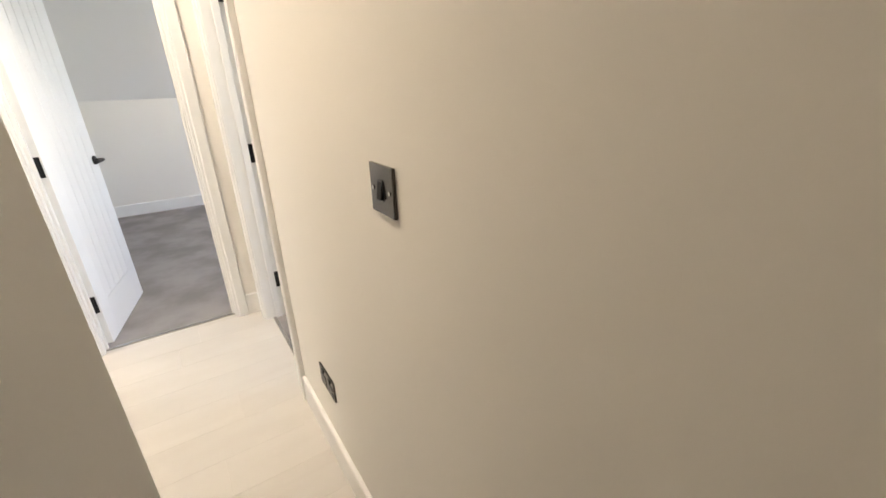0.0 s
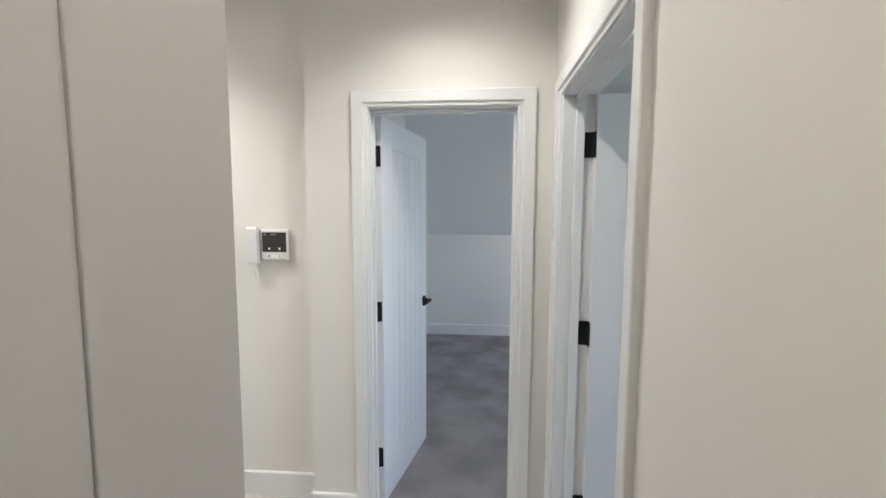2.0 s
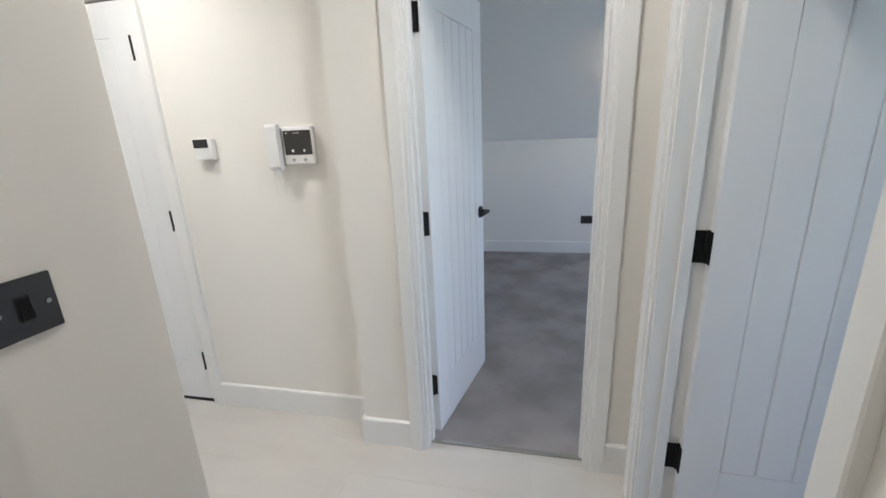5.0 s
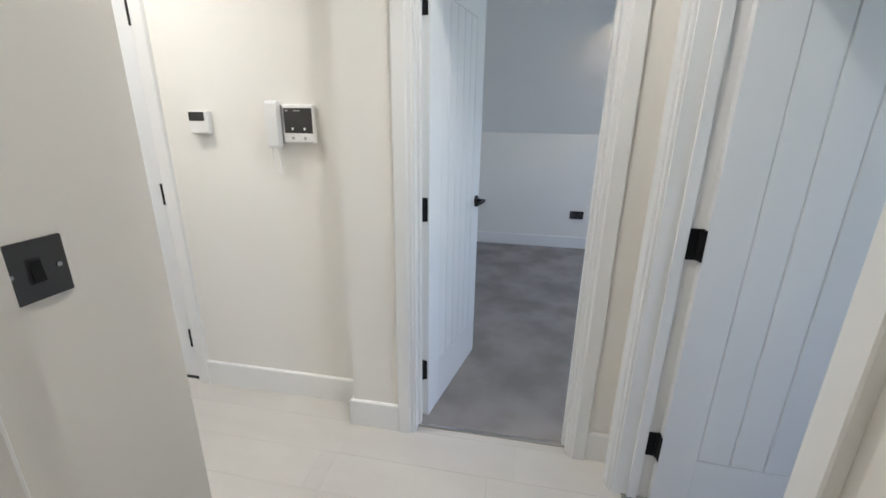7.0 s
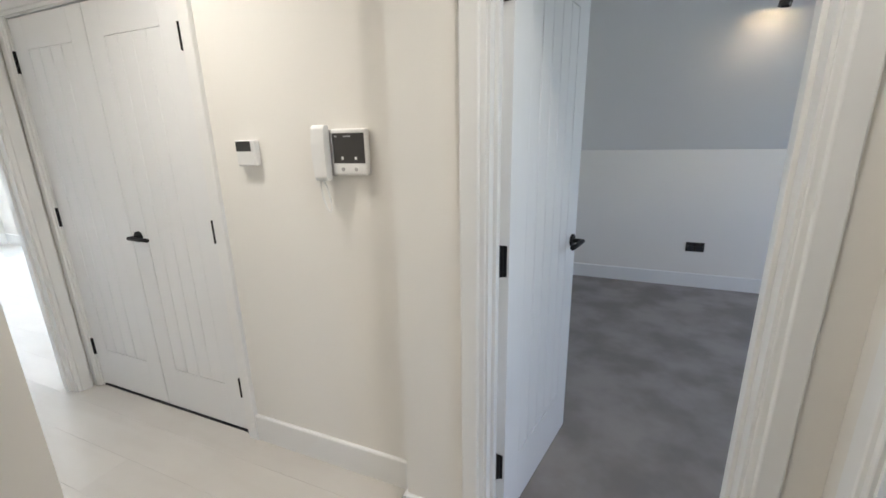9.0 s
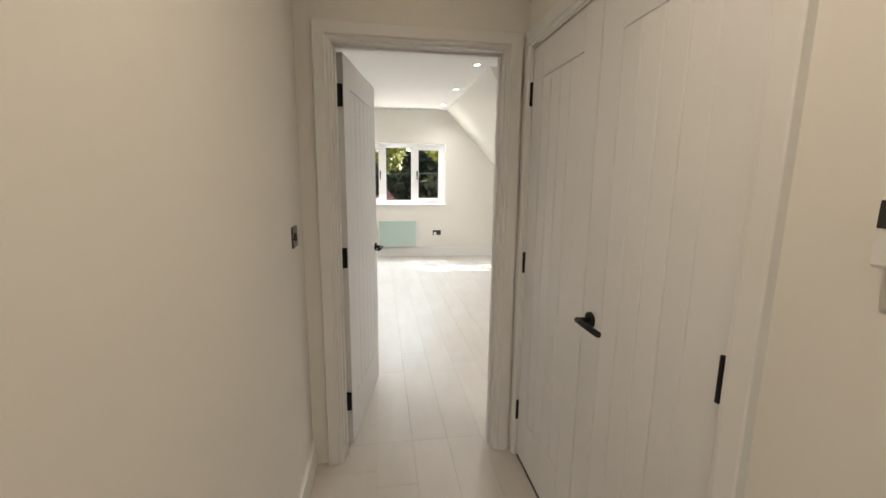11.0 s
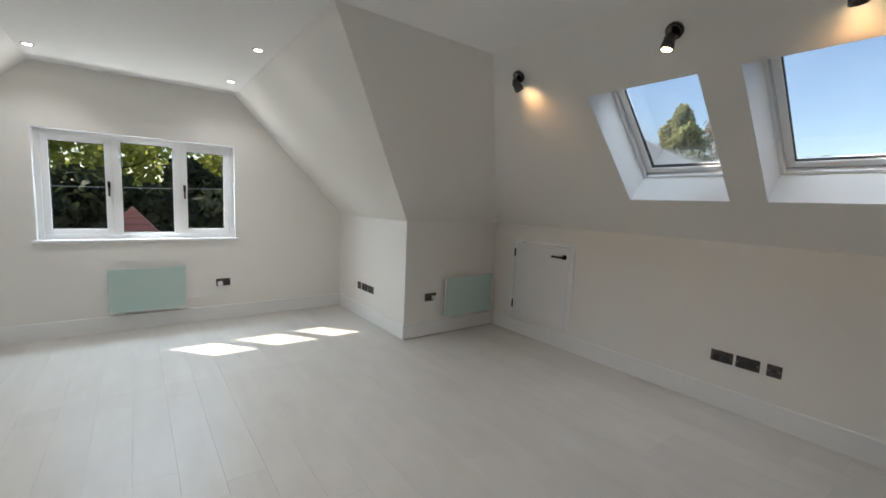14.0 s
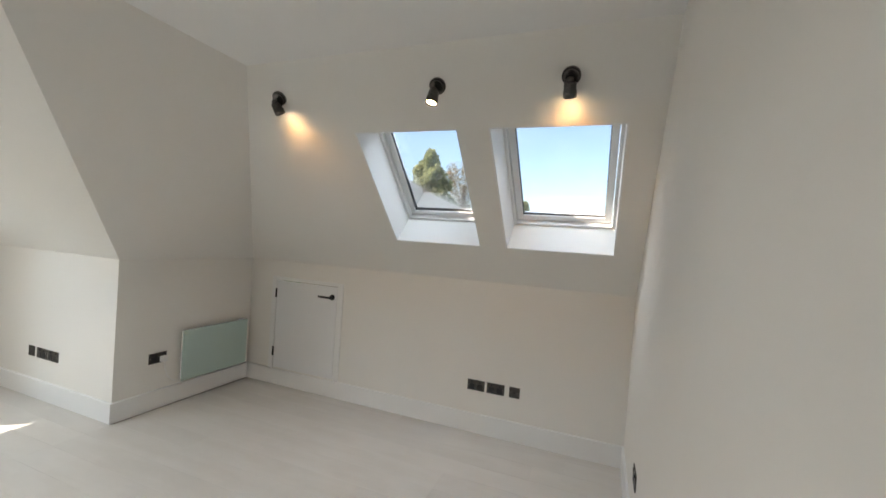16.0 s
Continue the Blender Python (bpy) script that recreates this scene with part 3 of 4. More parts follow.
for a, b, op in ((y0 + fr, M1 - 0.03, True), (M1 + 0.03, M2 - 0.03, False), (M2 + 0.03, y1 - fr, True)):
    s = casement(d, a, b, z0 + fr, z1 - fr, op, WX - 0.02)
    if op:
        hy = b - 0.027 if a < 0 else a + 0.027
        hb = boxed(WX - 0.004, WX + 0.010, hy - 0.012, hy + 0.012, 1.46, 1.53, bevel=0.003)
        box(hb, WX + 0.010, WX + 0.024, hy - 0.008, hy + 0.008, 1.38, 1.50, bevel=0.003)
        part("window_handle", hb, SCREEN, s, "dark grey window handle")
part("window_sill", boxed(WX, 0.028, y0 - 0.03, y1 + 0.03, z0 - 0.022, z0 + 0.004, bevel=0.004), UPVC, d, "white projecting window sill")
bm = bmesh.new()
box(bm, WX, 0.0015, y0 - 0.0, y0 + 0.006, z0, z1)
box(bm, WX, 0.0015, y1 - 0.006, y1, z0, z1)
box(bm, WX, 0.0015, y0 + 0.006, y1 - 0.006, z1 - 0.006, z1)
part("reveal", bm, UPVC, d, "white window reveal")

# ---- rooflights ----
SLOPE = math.degrees(math.atan2(C - K, YF - YK))


def rooflight(name, x0, x1):
    """Local x along the wall, y up the slope, z out through the roof; the origin at the lower inner corner."""
    ax = Vector((-1, 0, 0))
    ay = (Vector(on_slope(0, RY[0])) - Vector(on_slope(0, RY[1]))).normalized()
    az = ax.cross(ay)
    m = Matrix((ax, ay, az)).transposed().to_4x4()
    m.translation = on_slope(x1, RY[1])
    d = thing(name, m, "white-framed rooflight in the sloping ceiling", "rooflight", "rooflights", "structure")
    w, l = x1 - x0, (Vector(on_slope(0, RY[0])) - Vector(on_slope(0, RY[1]))).length
    o = TH
    bm = bmesh.new()
    e = 0.010
    for a in ((0, e, 0, l), (w - e, w, 0, l), (e, w - e, 0, e), (e, w - e, l - e, l)):
        box(bm, *a, 0.0015, o)
    part("reveal", bm, GLOSS, d, "smooth white lining of the rooflight opening")
    bm = bmesh.new()
    f = 0.032
    for a in ((0, f, 0, l), (w - f, w, 0, l), (f, w - f, 0, f), (f, w - f, l - f, l)):
        box(bm, *a, o - 0.035, o + 0.09, bevel=0.003)
    part("frame", bm, UPVC, d)
    bm = bmesh.new()
    g, s = f + 0.004, 0.044
    for a in ((g, g + s, g, l - g), (w - g - s, w - g, g, l - g), (g + s, w - g - s, g, g + s), (g + s, w - g - s, l - g - s, l - g)):
        box(bm, *a, o, o + 0.05, bevel=0.003)
    sash = part("sash", bm, UPVC, d)
    bm = bmesh.new()
    q = g + s
    for a in ((q, q + 0.005, q, l - q), (w - q - 0.005, w - q, q, l - q), (q, w - q, q, q + 0.005), (q, w - q, l - q - 0.005, l - q)):
        box(bm, *a, o + 0.012, o + 0.03)
    part("seal", bm, SEAL, sash, "black glazing seal")
    p = part("pane", sheet((q, q, o + 0.026), (w - q, q, o + 0.026), (w - q, l - q, o + 0.026), (q, l - q, o + 0.026)), PANER, sash, "clear rooflight pane")
    p.visible_shadow = False
    bm = bmesh.new()
    for a in ((-0.05, 0.001, -0.05, l + 0.05), (w - 0.001, w + 0.05, -0.05, l + 0.05), (0, w, -0.05, 0.001), (0, w, l - 0.001, l + 0.05)):
        box(bm, *a, o + 0.002, o + 0.10)
    part("flashing", bm, ALU, d, "dark grey outer flashing")
    return d


for i, (x0, x1) in enumerate(RL):
    rooflight("window_%d" % (i + 2), x0, x1)

# ---- eaves hatch ----
d = thing("hatch_door", pose(HX0, YF, HZ0), "small closed white eaves hatch with black hinges and lever", "hatch")
w, h = HX1 - HX0, HZ1 - HZ0
bm = bmesh.new()
for a in ((-0.03, 0.028, -0.008, h + 0.035), (w - 0.028, w + 0.035, -0.008, h + 0.035)):
    box(bm, a[0], a[1], -0.010, 0.04, a[2], a[3], bevel=0.003)
box(bm, 0.028, w - 0.028, -0.010, 0.04, h - 0.0, h + 0.035, bevel=0.003)
part("frame", bm, GLOSS, d)
lf = part("leaf", boxed(0.033, w - 0.034, -0.006, 0.02, 0.006, h - 0.008, bevel=0.002), DOORW, d, "plain white hatch leaf")
lever(lf, pose(w - 0.085, -0.006, h - 0.105), -1)
for z in (h - 0.13, 0.17):
    part("hinge", cyl(boxed(0.018, 0.034, -0.014, -0.006, z - 0.045, z + 0.045), (0.03, -0.013, z - 0.045), (0.03, -0.013, z + 0.045), 0.007, n=12), BLACK, d, "slim black hinge")

# ---- switches and sockets ----


def plate(m, kind="socket", w=0.146, name="wall_socket", label="", group="dark wall plates"):
    """A dark metal plate centred on the origin on a wall; it stands out along local -y."""
    d = thing(name, m, label or "double socket on a black nickel plate", "switch" if "switch" in name else "socket", group)
    part("plate", boxed(-w / 2, w / 2, -0.007, 0.0, -0.043, 0.043, bevel=0.002), NICKEL, d)
    for s in ((-0.03, 0.03) if w > 0.1 else (0,)):
        cxs = s * 1.15
        if kind == "socket":
            bm = boxed(cxs - 0.024, cxs + 0.024, -0.0085, -0.005, -0.036, 0.012, bevel=0.003)
            box(bm, cxs - 0.002, cxs + 0.002, -0.0092, -0.008, 0.0, 0.008)
            box(bm, cxs - 0.014, cxs - 0.008, -0.0092, -0.008, -0.018, -0.014)
            box(bm, cxs + 0.008, cxs + 0.014, -0.0092, -0.008, -0.018, -0.014)
            part("socket_outlet", bm, DARKPL, d, "black socket face")
            part("rocker", boxed(cxs - 0.008, cxs + 0.008, -0.011, -0.006, 0.018, 0.036, bevel=0.002), DARKPL, d)
        elif kind == "switch":
            bm = boxed(cxs - 0.010, cxs + 0.010, -0.0085, -0.005, -0.019, 0.019, bevel=0.002)
            part("rocker_surround", bm, DARKPL, d)
            bm = prism(bmesh.new(), [(cxs - 0.007, -0.007, -0.015), (cxs - 0.007, -0.0095, 0.015), (cxs - 0.007, -0.0135, -0.015)], (0.014, 0, 0))
            part("rocker", bm, BLACK, d, "black rocker switch")
        else:
            part("outlet", boxed(cxs - 0.011, cxs + 0.011, -0.0085, -0.005, -0.011, 0.011, bevel=0.002), DARKPL, d)
    for s in (-1, 1):
        part("screw", cyl(bmesh.new(), (s * (w / 2 - 0.0125), -0.007, 0), (s * (w / 2 - 0.0125), -0.0085, 0), 0.0036, n=12), CHROME, d, "small steel screw")
    return d


SW = "single light switch on a black nickel plate"
plate(pose(0, -2.015, 1.203, 0, 0, -90), "switch", 0.086, "light_switch", SW)
plate(pose(0, -1.42, 0.385, 0, 0, -90), "socket", 0.146, label="double socket on a black nickel plate low on the entrance wall")
plate(pose(-1.095, -1.094, 1.177, 0, 0, 90), "switch", 0.086, "light_switch", SW)
plate(pose(-3.125, -0.885, 1.18, 0, 0, 180), "switch", 0.086, "light_switch", SW)
plate(pose(0.20, 3.14, 0.385, 0, 0, 0), label="double socket low on the bedroom knee wall")
plate(pose(-4.59, YF, 0.39), label="double socket on the long knee wall")
plate(pose(-4.425, YF, 0.39), label="double socket on the long knee wall")
plate(pose(-4.27, YF, 0.39), "outlet", 0.086, "aerial_outlet", "single aerial outlet on a black nickel plate")
plate(pose(-8.16, YS, 0.385), "outlet", 0.086, "aerial_outlet", "single aerial outlet on a black nickel plate")
plate(pose(-8.01, YS, 0.385), label="double socket beside the window gable")
plate(pose(-7.85, YS, 0.385), label="double socket beside the window gable")
plate(pose(XH, 2.235, 0.425, 0, 0, 90), label="double socket feeding the panel heater by its plug")
plate(pose(XW, 0.47, 0.43, 0, 0, 90), label="double socket under the window with a white plug")
plate(pose(XD, 2.30, 0.385, 0, 0, -90), label="double socket on the door wall")
plate(pose(XD, 0.605, 1.125, 0, 0, -90), "switch", 0.146, "light_switch", "double light switch on a black nickel plate")

# ---- panel heaters ----


def heater(m, w, h, label):
    """Glass panel heater: local x along the wall, -y out of it, z up from its lower edge."""
    d = thing("panel_heater", m, label, "heater", "panel heaters")
    part("glass_panel", boxed(-w / 2, w / 2, -0.085, -0.073, 0, h, bevel=0.003), HEATG, d, "pale green toughened glass front")
    part("back_panel", boxed(-w / 2 + 0.01, w / 2 - 0.01, -0.073, -0.045, 0.012, h - 0.012, bevel=0.004), WHITEPL, d, "white metal back")
    for s in (-1, 1):
        part("bracket", boxed(s * w * 0.3 - 0.02, s * w * 0.3 + 0.02, -0.045, 0, 0.06, h - 0.06, bevel=0.003), WHITEPL, d)
    part("control_box", boxed(w / 2 - 0.075, w / 2 - 0.012, -0.073, -0.035, h - 0.10, h - 0.0, bevel=0.003), WHITEPL, d)
    return d


def plug(m, cable, label):
    d = thing("plug", m, label, "plug", "heater plugs")
    part("plug_body", boxed(-0.024, 0.024, -0.042, 0, -0.024, 0.024, bevel=0.008), WHITEPL, d)
    part("flex", tube(bmesh.new(), cable, 0.0035, 8), WHITEPL, d, "white heater flex", smooth=True)
    return d


heater(pose(XH, 2.735, 0.195, 0, 0, 90), 0.68, 0.44, "pale green glass panel heater on the low return wall")
plug(pose(XH + 0.009, 2.27, 0.415, 0, 0, 90), [(0, -0.03, -0.02), (0.0, -0.04, -0.08), (0.02, -0.045, -0.15), (0.07, -0.05, -0.20), (0.14, -0.05, -0.20), (0.2, -0.05, -0.17)], "white plug with a looping flex in a wall socket")
heater(pose(XW, -0.24, 0.20, 0, 0, 90), 0.66, 0.45, "pale green glass panel heater under the window")
plug(pose(XW + 0.009, 0.435, 0.42, 0, 0, 90), [(0, -0.03, -0.02), (-0.02, -0.04, -0.07), (-0.10, -0.045, -0.11), (-0.22, -0.05, -0.13), (-0.34, -0.05, -0.12), (-0.40, -0.05, -0.10)], "white plug with a long flex in a wall socket")

# ---- hall wall devices ----
d = thing("door_intercom", pose(-1.37, 0.14, 1.355), "white video door phone with handset and dark screen", "intercom")
part("body", boxed(-0.052, 0.084, -0.030, 0, -0.076, 0.077, bevel=0.006), WHITEPL, d)
part("screen", boxed(-0.045, 0.080, -0.0315, -0.020, -0.036, 0.063, bevel=0.001), SCREEN, d, "dark glass screen")
part("lettering", boxed(-0.035, -0.025, -0.0322, -0.031, 0.050, 0.055), GREYPL, d, "tiny pale lettering bar")
part("lettering", boxed(0.0, 0.030, -0.0322, -0.031, 0.051, 0.054), GREYPL, d, "tiny pale lettering bar")
for x in (-0.008, 0.045):
    part("icon", boxed(x - 0.004, x + 0.004, -0.0322, -0.031, -0.024, -0.014), WHITEPL, d)
    part("button", cyl(bmesh.new(), (x, -0.029, -0.056), (x, -0.034, -0.056), 0.0065, n=20), GREYPL, d, "small grey push button")
bm = prism(bmesh.new(), [(-0.114, y, z) for y, z in ((-0.024, -0.094), (-0.048, -0.096), (-0.056, -0.084), (-0.059, -0.02), (-0.059, 0.03), (-0.055, 0.08), (-0.047, 0.091), (-0.024, 0.09))], (0.054, 0, 0))
bmesh.ops.bevel(bm, geom=list(bm.edges), offset=0.0035, segments=2, affect="EDGES", profile=0.5, clamp_overlap=True)
part("handset", bm, WHITEPL, d, "white telephone handset")
part("cradle", boxed(-0.098, -0.055, -0.022, 0, -0.080, 0.075, bevel=0.003), GREYPL, d)
pts = [(-0.088 + 0.015 * math.sin(a) + 0.012 * math.cos(a), -0.034, -0.150 - 0.056 * math.cos(a)) for a in [math.pi * (1 + 2 * k / 16) for k in range(17)]]
part("cord", tube(bmesh.new(), pts, 0.003, 8), WHITEPL, d, "short looped white cord", smooth=True)
d = thing("thermostat", pose(-1.821, 0.14, 1.355), "small white room thermostat with a dark display", "thermostat")
part("body", boxed(-0.047, 0.047, -0.028, 0, -0.047, 0.047, bevel=0.005), WHITEPL, d)
part("display", boxed(-0.044, 0.030, -0.0295, -0.02, 0.006, 0.043, bevel=0.001), SCREEN, d, "dark display strip")

# ---- lamps ----


def downlight(x, y, z, energy, cone=110, colour=(1.0, 0.86, 0.66), blend=0.9):
    d = thing("downlight", pose(x, y, z), "small round recessed ceiling downlight, lit", "downlight", "ceiling downlights")
    bm = bmesh.new()
    n = 28
    rings = [[bm.verts.new((r * math.cos(2 * math.pi * k / n), r * math.sin(2 * math.pi * k / n), q)) for k in range(n)]
             for r, q in ((0.043, 0.0), (0.043, -0.003), (0.040, -0.006), (0.031, -0.005), (0.029, -0.0015))]
    for a, b in zip(rings, rings[1:]):
        for k in range(n):
            bm.faces.new((a[k], a[(k + 1) % n], b[(k + 1) % n], b[k]))
    part("ring", bm, GREYPL, d, "satin metal ring", smooth=True)
    part("lens", cyl(bmesh.new(), (0, 0, -0.0005), (0, 0, -0.0025), 0.029, n=24), LED, d, "glowing lamp lens")
    if energy:
        lamp("downlight_glow", "SPOT", energy, colour, look((x, y, z - 0.012), (x, y, 0)), cone=(cone, blend), radius=0.025)
    return d


HC = (1.0, 0.92, 0.80)
downlight(-0.48, -0.52, H, HALL * 0.8, 146, HC, 1.0)
# Unseen downlight, added to give the entrance walls warm light.
downlight(-0.52, -1.75, H, HALL * 0.42, 150, (1.0, 0.86, 0.67), 1.0)
downlight(-1.92, -0.37, H, HALL * 1.15, 132, HC, 1.0)
# Unseen downlight, added as faint fill at the far end of the hall.
downlight(-2.85, -0.40, H, HALL * 0.1, 140, HC, 1.0)
# The x = -4.60 pair is unseen, continuing the rows to light the door wall.
for x, y in ((-5.82, 0.47), (-7.05, 0.48), (-8.21, 0.485), (-8.24, -0.975), (-7.05, -0.975), (-5.82, -0.975), (-4.60, 0.47), (-4.60, -0.975)):
    downlight(x, y, C, LIV, 140, (0.86, 0.93, 1.0), 1.0)


def wall_spot(base, aim, energy, colour=(1.0, 0.52, 0.19)):
    """A dark adjustable spotlight on a ceiling that slopes down towards +y: base, arm and barrel."""
    base = Vector(base)
    nrm = Vector((0, -0.7071, -0.7071))
    d = thing("wall_spotlight", Matrix.Translation(base), "black nickel adjustable spotlight on a round base, lit", "spotlight", "wall spotlights")
    z = Vector((0, 0, 0))
    part("base", cyl(cyl(bmesh.new(), z, nrm * 0.018, 0.046, n=32), nrm * 0.018, nrm * 0.026, 0.044, 0.036, 32), NICKEL, d, smooth=True)
    k = nrm * 0.062
    bm = cyl(bmesh.new(), nrm * 0.02, k, 0.011)
    bmesh.ops.create_uvsphere(bm, u_segments=16, v_segments=10, radius=0.019, matrix=Matrix.Translation(k))
    part("arm", bm, NICKEL, d, smooth=True)
    aim = Vector(aim).normalized()
    bm = bmesh.new()
    n = 28
    q = aim.to_track_quat("Z", "Y")
    rings = [[bm.verts.new(k + q @ Vector((r * math.cos(2 * math.pi * i / n), r * math.sin(2 * math.pi * i / n), s))) for i in range(n)]
             for r, s in ((0.004, 0.002), (0.026, 0.004), (0.030, 0.012), (0.030, 0.046), (0.033, 0.048), (0.033, 0.080), (0.028, 0.081), (0.027, 0.072))]
    for r1, r2 in zip(rings, rings[1:]):
        for i in range(n):
            bm.faces.new((r1[i], r1[(i + 1) % n], r2[(i + 1) % n], r2[i]))
    part("barrel", bm, NICKEL, d, "cylindrical black nickel lamp barrel", smooth=True)
    part("lens", cyl(bmesh.new(), k + aim * 0.066, k + aim * 0.073, 0.0265, n=24), WARM, d, "glowing warm lens")
    e = base + k + aim * 0.086
    lamp("spotlight_glow", "SPOT", energy, colour, look(e, e + aim), cone=(115, 1.0), radius=0.02)


wall_spot(on_slope(-5.725, 2.01), (0.12, 0.80, -1), SPOT)
wall_spot(on_slope(-4.61, 2.01), (-0.06, -0.30, -1), SPOT)
wall_spot(on_slope(-3.90, 2.01), (-0.03, 0.80, -1), SPOT)

BEDX, BEDY = 0.31, 2.18
wall_spot((BEDX, BEDY, C - (BEDY - 1.815)), (-0.05, 0.45, -1), SPOT * 0.6, (1.0, 0.84, 0.68))

# ---- outside ----
setting("ground", boxed(-900, 900, -900, 900, -3.2, -2.9), GRASS, "grass ground running out to the horizon", "ground")
# Unseen overhang, its depth set to cut off the top of the sun patch.
bm = boxed(-9.49, -9.045, -2.6, 2.2, 2.19, 2.30)
setting("trim_sun_block", bm, UPVC, "unseen white eaves slab added to cut the sun through the window", "eaves")


def crown_mesh(name, count, size, shape, mat, seed, aspect=0.6):
    """Many small two-sided leaves placed by shape(rng) -> point."""
    rng = np.random.default_rng(seed)
    p = shape(rng, count)
    a = rng.normal(size=(count, 3))
    a /= np.linalg.norm(a, axis=1)[:, None]
    b = np.cross(a, rng.normal(size=(count, 3)))
    b /= np.linalg.norm(b, axis=1)[:, None]
    s = size * rng.uniform(0.5, 1.4, (count, 1))
    v = np.stack([p - a * s, p - b * s * aspect, p + a * s, p + b * s * aspect], 1).reshape(-1, 3)
    f = np.arange(count * 4).reshape(-1, 4)
    me = bpy.data.meshes.new(name)
    me.from_pydata(v.tolist(), [], f.tolist())
    me.materials.append(mat)
    return me


def tree(x, y, ground, height, radius, mat, seed, label, kind="broad", count=9000, size=0.16):
    d = thing("tree", pose(x, y, ground), label, "tree", "trees outside")
    rng = np.random.default_rng(seed)
    bm = bmesh.new()
    tube(bm, [(0, 0, 0), (0.05, 0.03, height * 0.25), (-0.04, 0.06, height * 0.55), (0.02, 0, height * 0.9)], 0.12, 10)
    for k in range(9):
        a, h = rng.uniform(0, 6.28), rng.uniform(0.25, 0.8) * height
        e = radius * rng.uniform(0.5, 0.85) * (1.0 if kind == "broad" else 0.3)
        tube(bm, [(0, 0, h), (math.cos(a) * e * 0.5, math.sin(a) * e * 0.5, h + 0.25), (math.cos(a) * e, math.sin(a) * e, h + 0.7)], 0.04, 6)
    part("trunk", bm, BARK, d, "rough brown trunk and limbs")
    if kind == "conifer":
        def shape(r, n):
            t = r.uniform(0, 1, n) ** 0.8
            ang = r.uniform(0, 6.28, n)
            lay = 0.78 + 0.22 * np.sin(t * 46 + 2 * np.sin(3 * ang)) + 0.12 * np.sin(5 * ang + 9 * t)
            rad = radius * (1 - t) ** 0.75 * lay * np.sqrt(r.uniform(0.25, 1.05, n)) + 0.05
            return np.stack([np.cos(ang) * rad, np.sin(ang) * rad, height * (0.08 + 0.94 * t)], 1)
    elif kind == "bare":
        def shape(r, n):
            t = r.uniform(0, 1, n)
            k = r.integers(0, 60, n)
            a0 = k * 2.399
            rad = radius * t * (0.3 + 0.7 * ((k * 37) % 60) / 60)
            return np.stack([np.cos(a0) * rad, np.sin(a0) * rad, height * (0.3 + 0.72 * t)], 1) + r.normal(0, 0.07, (n, 3))
    else:
        cl = rng.normal(size=(46, 3))
        cl /= np.linalg.norm(cl, axis=1)[:, None]
        cl *= (rng.uniform(0.35, 1.0, (46, 1)))
        cen = cl * (radius, radius, height * 0.36) + (0, 0, height * 0.62)
        wid = radius * rng.uniform(0.16, 0.34, 46)

        def shape(r, n):
            k = r.integers(0, 46, n)
            u = r.normal(size=(n, 3))
            u /= np.linalg.norm(u, axis=1)[:, None]
            return cen[k] + u * (wid[k] * r.uniform(0.6, 1.1, n))[:, None]
    ob = new("crown", crown_mesh("crown", count, size, shape, mat, seed + 1, 0.07 if kind == "bare" else 0.6))
    ob.parent = d
    ob["label"] = "uneven crown of many small leaves"
    return d


for x, y, h, r, mat, s in ((-24, -5.5, 10.5, 3.2, LEAF1, 11), (-25, -1.2, 11.5, 3.4, LEAF1, 12), (-24, 3.4, 10.5, 3.1, LEAF1, 13), (-26, 7.5, 11, 3.4, LEAF1, 15)):
    tree(x, y, -2.9, h, r, mat, s, "leafy sunlit tree beyond the window", count=6000, size=0.15)
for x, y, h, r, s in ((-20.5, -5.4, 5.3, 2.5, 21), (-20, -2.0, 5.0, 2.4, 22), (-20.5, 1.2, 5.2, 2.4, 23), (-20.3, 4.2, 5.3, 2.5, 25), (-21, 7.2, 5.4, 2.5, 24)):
    tree(x, y, -2.9, h, r, LEAF3, s, "shrub below the trees with shade put into its dark leaf colour", count=13000, size=0.17)
tree(-10.8, 16.0, -2.9, 8.1, 3.0, LEAF2, 31, "tall pale green conifer behind the rooflights", "conifer", 15000, 0.12)
tree(-10.0, 18.3, -2.9, 7.9, 1.3, TWIG, 32, "bare twiggy tree beside the conifer", "bare", 5000, 0.2)
tree(-7.3, 19.4, -2.9, 6.4, 1.4, LEAF2, 33, "conifer whose tip shows over the sill", "conifer", 8000, 0.12)

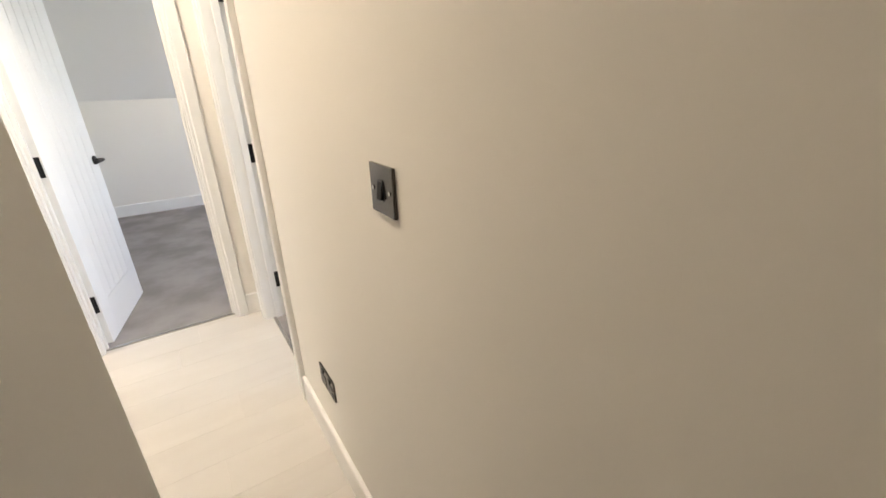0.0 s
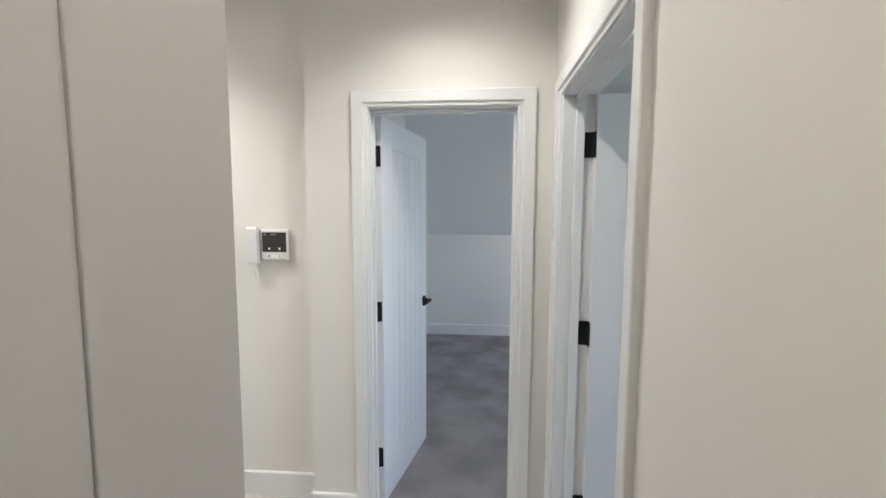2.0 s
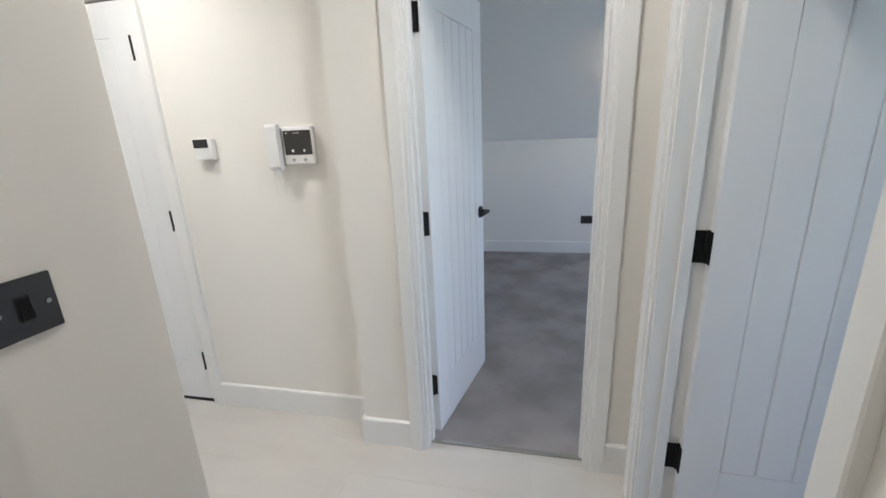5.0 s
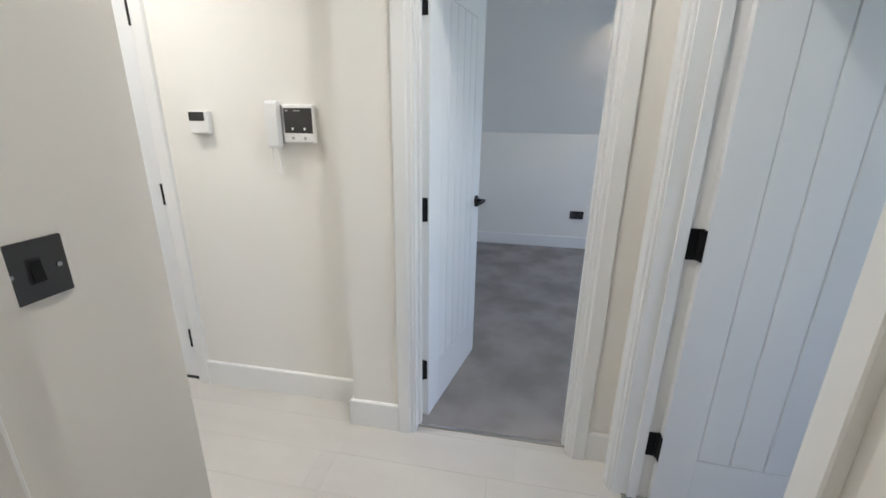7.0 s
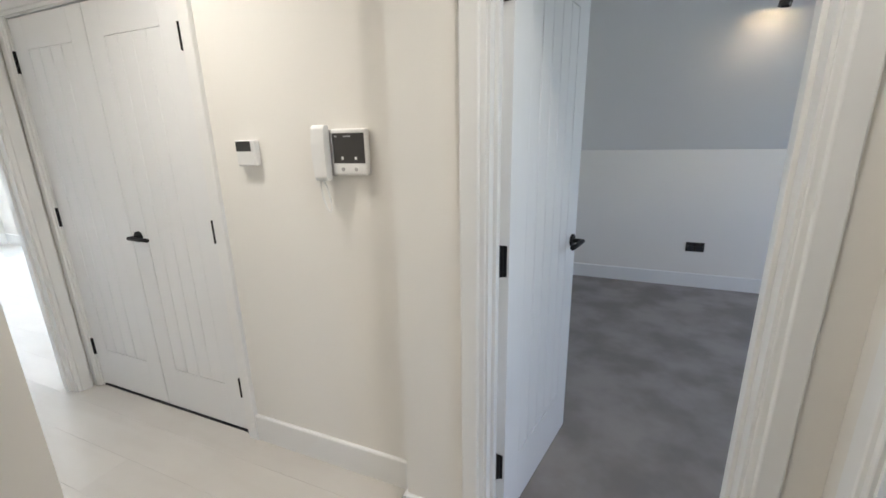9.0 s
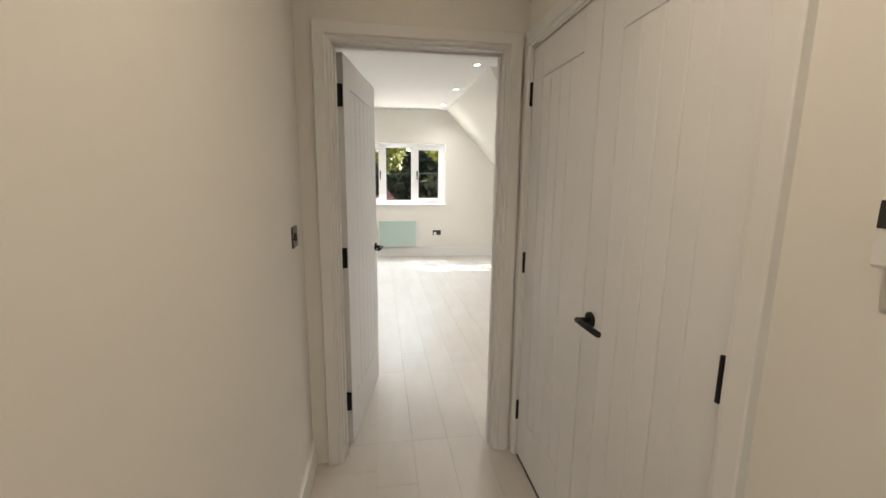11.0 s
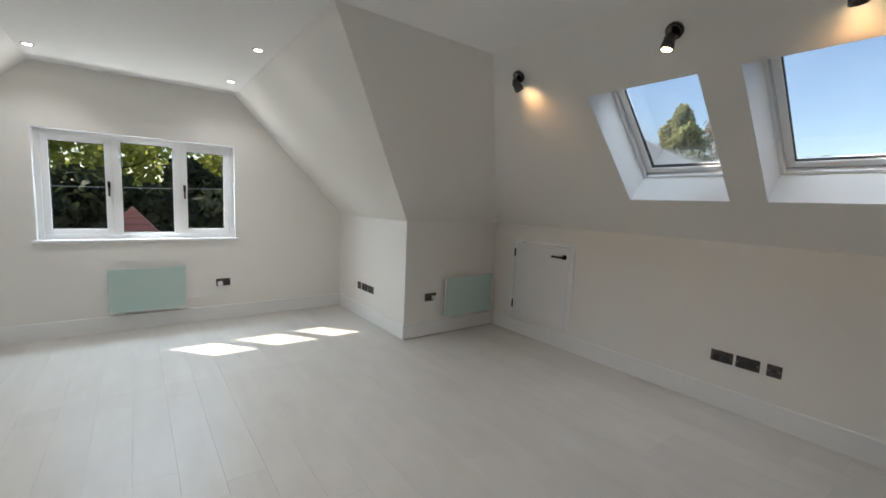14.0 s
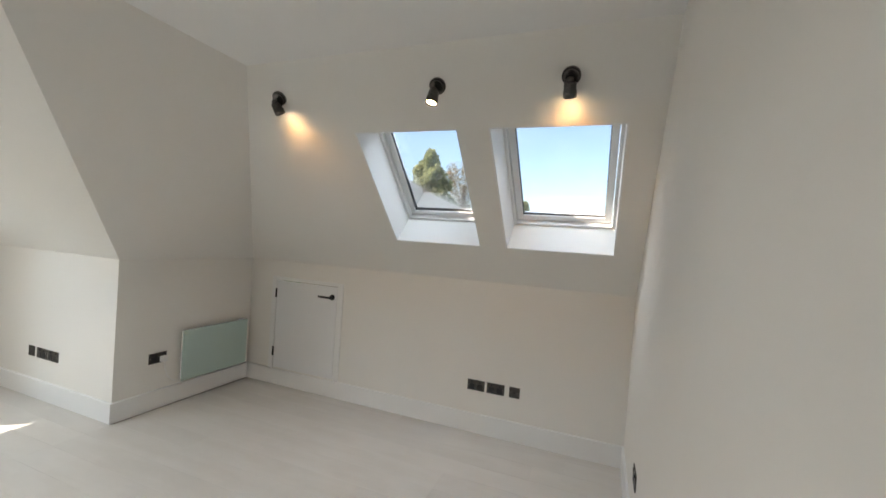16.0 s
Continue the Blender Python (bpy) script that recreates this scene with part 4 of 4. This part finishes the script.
# neighbouring shed with a hipped tiled roof
d = thing("shed", pose(-15.2, -0.38, -2.9), "small outbuilding with a red-brown tiled pyramid roof", "shed")
part("wall", boxed(-1.3, 1.3, -1.3, 1.3, 0, 2.13), RENDERW, d)
bm = bmesh.new()
apex, e = (0, 0, 4.0), 1.55
cs = [(-e, -e, 2.1), (e, -e, 2.1), (e, e, 2.1), (-e, e, 2.1)]
vs = [bm.verts.new(c) for c in cs]
va = bm.verts.new(apex)
bm.faces.new(vs[::-1])
for i in range(4):
    bm.faces.new((vs[i], vs[(i + 1) % 4], va))
rf = part("roof", bm, TILE, d, "red-brown tiled roof")
bm = bmesh.new()
for k in range(14):
    f = k / 14
    x = e * (1 - f) + 0.012
    z = 2.1 + 1.9 * f
    box(bm, x - 0.06, x + 0.012, -x + 0.02, x - 0.02, z - 0.01, z + 0.03)
part("tile_course", bm, TILE, rf, "overlapping courses of roof tiles")
pts = [(-13.5, -9 + k, 1.47 + 0.58 * k / 18 - 0.25 * math.sin(math.pi * k / 18)) for k in range(19)]
ob = new("overhead_cable", mesh_of("overhead_cable", tube(bmesh.new(), pts, 0.007, 6), CABLE))
tagged(ob, "thin pale overhead cable slung between poles", "cable", "overhead cables")

for y in (-9, 9):
    d = thing("utility_pole", pose(-13.5, y, -2.9), "tall wooden pole carrying the overhead cables", "pole", "utility poles")
    part("pole", cyl(bmesh.new(), (0, 0, 0), (0, 0, 5.9), 0.13, 0.09, 14), BARK, d)

# ---- floor boards ----
BW, BL = 0.192, 1.285
deck = setting("floor", boxed(XW, 0.0, -3.3, YF, -0.16, -0.010), UNDER, "lime-washed oak laminate floor laid in long boards", "floor")
full = {}


def board(x0, x1, y0, y1):
    key = (round(x1 - x0, 3), round(y1 - y0, 3))
    if key[0] < 0.02 or key[1] < 0.01:
        return
    if key not in full:
        full[key] = mesh_of("floor_board", boxed(0.0003, key[0] - 0.0003, 0.0003, key[1] - 0.0003, -0.010, 0.0, bevel=0.0006), FLOORM)
    ob = new("floor_board", full[key])
    ob.parent = deck
    ob.location = (x0, y0, 0)


def laid(x0, x1, y0, y1, seed):
    rng = random.Random(seed)
    j = math.floor(y0 / BW)
    while j * BW < y1:
        a, b = max(y0, j * BW), min(y1, (j + 1) * BW)
        start = x0 - (rng.randrange(1, 12) / 12) * BL
        while start < x1:
            board(max(start, x0), min(start + BL, x1), a, b)
            start += BL
        j += 1


laid(XW, -7.05, YM, YS, 1)
laid(-7.05, XD, YM, YF, 2)
laid(XD, -1.13, -0.885, 0.15, 3)
laid(-1.13, 0.035, -3.3, 0.045, 4)
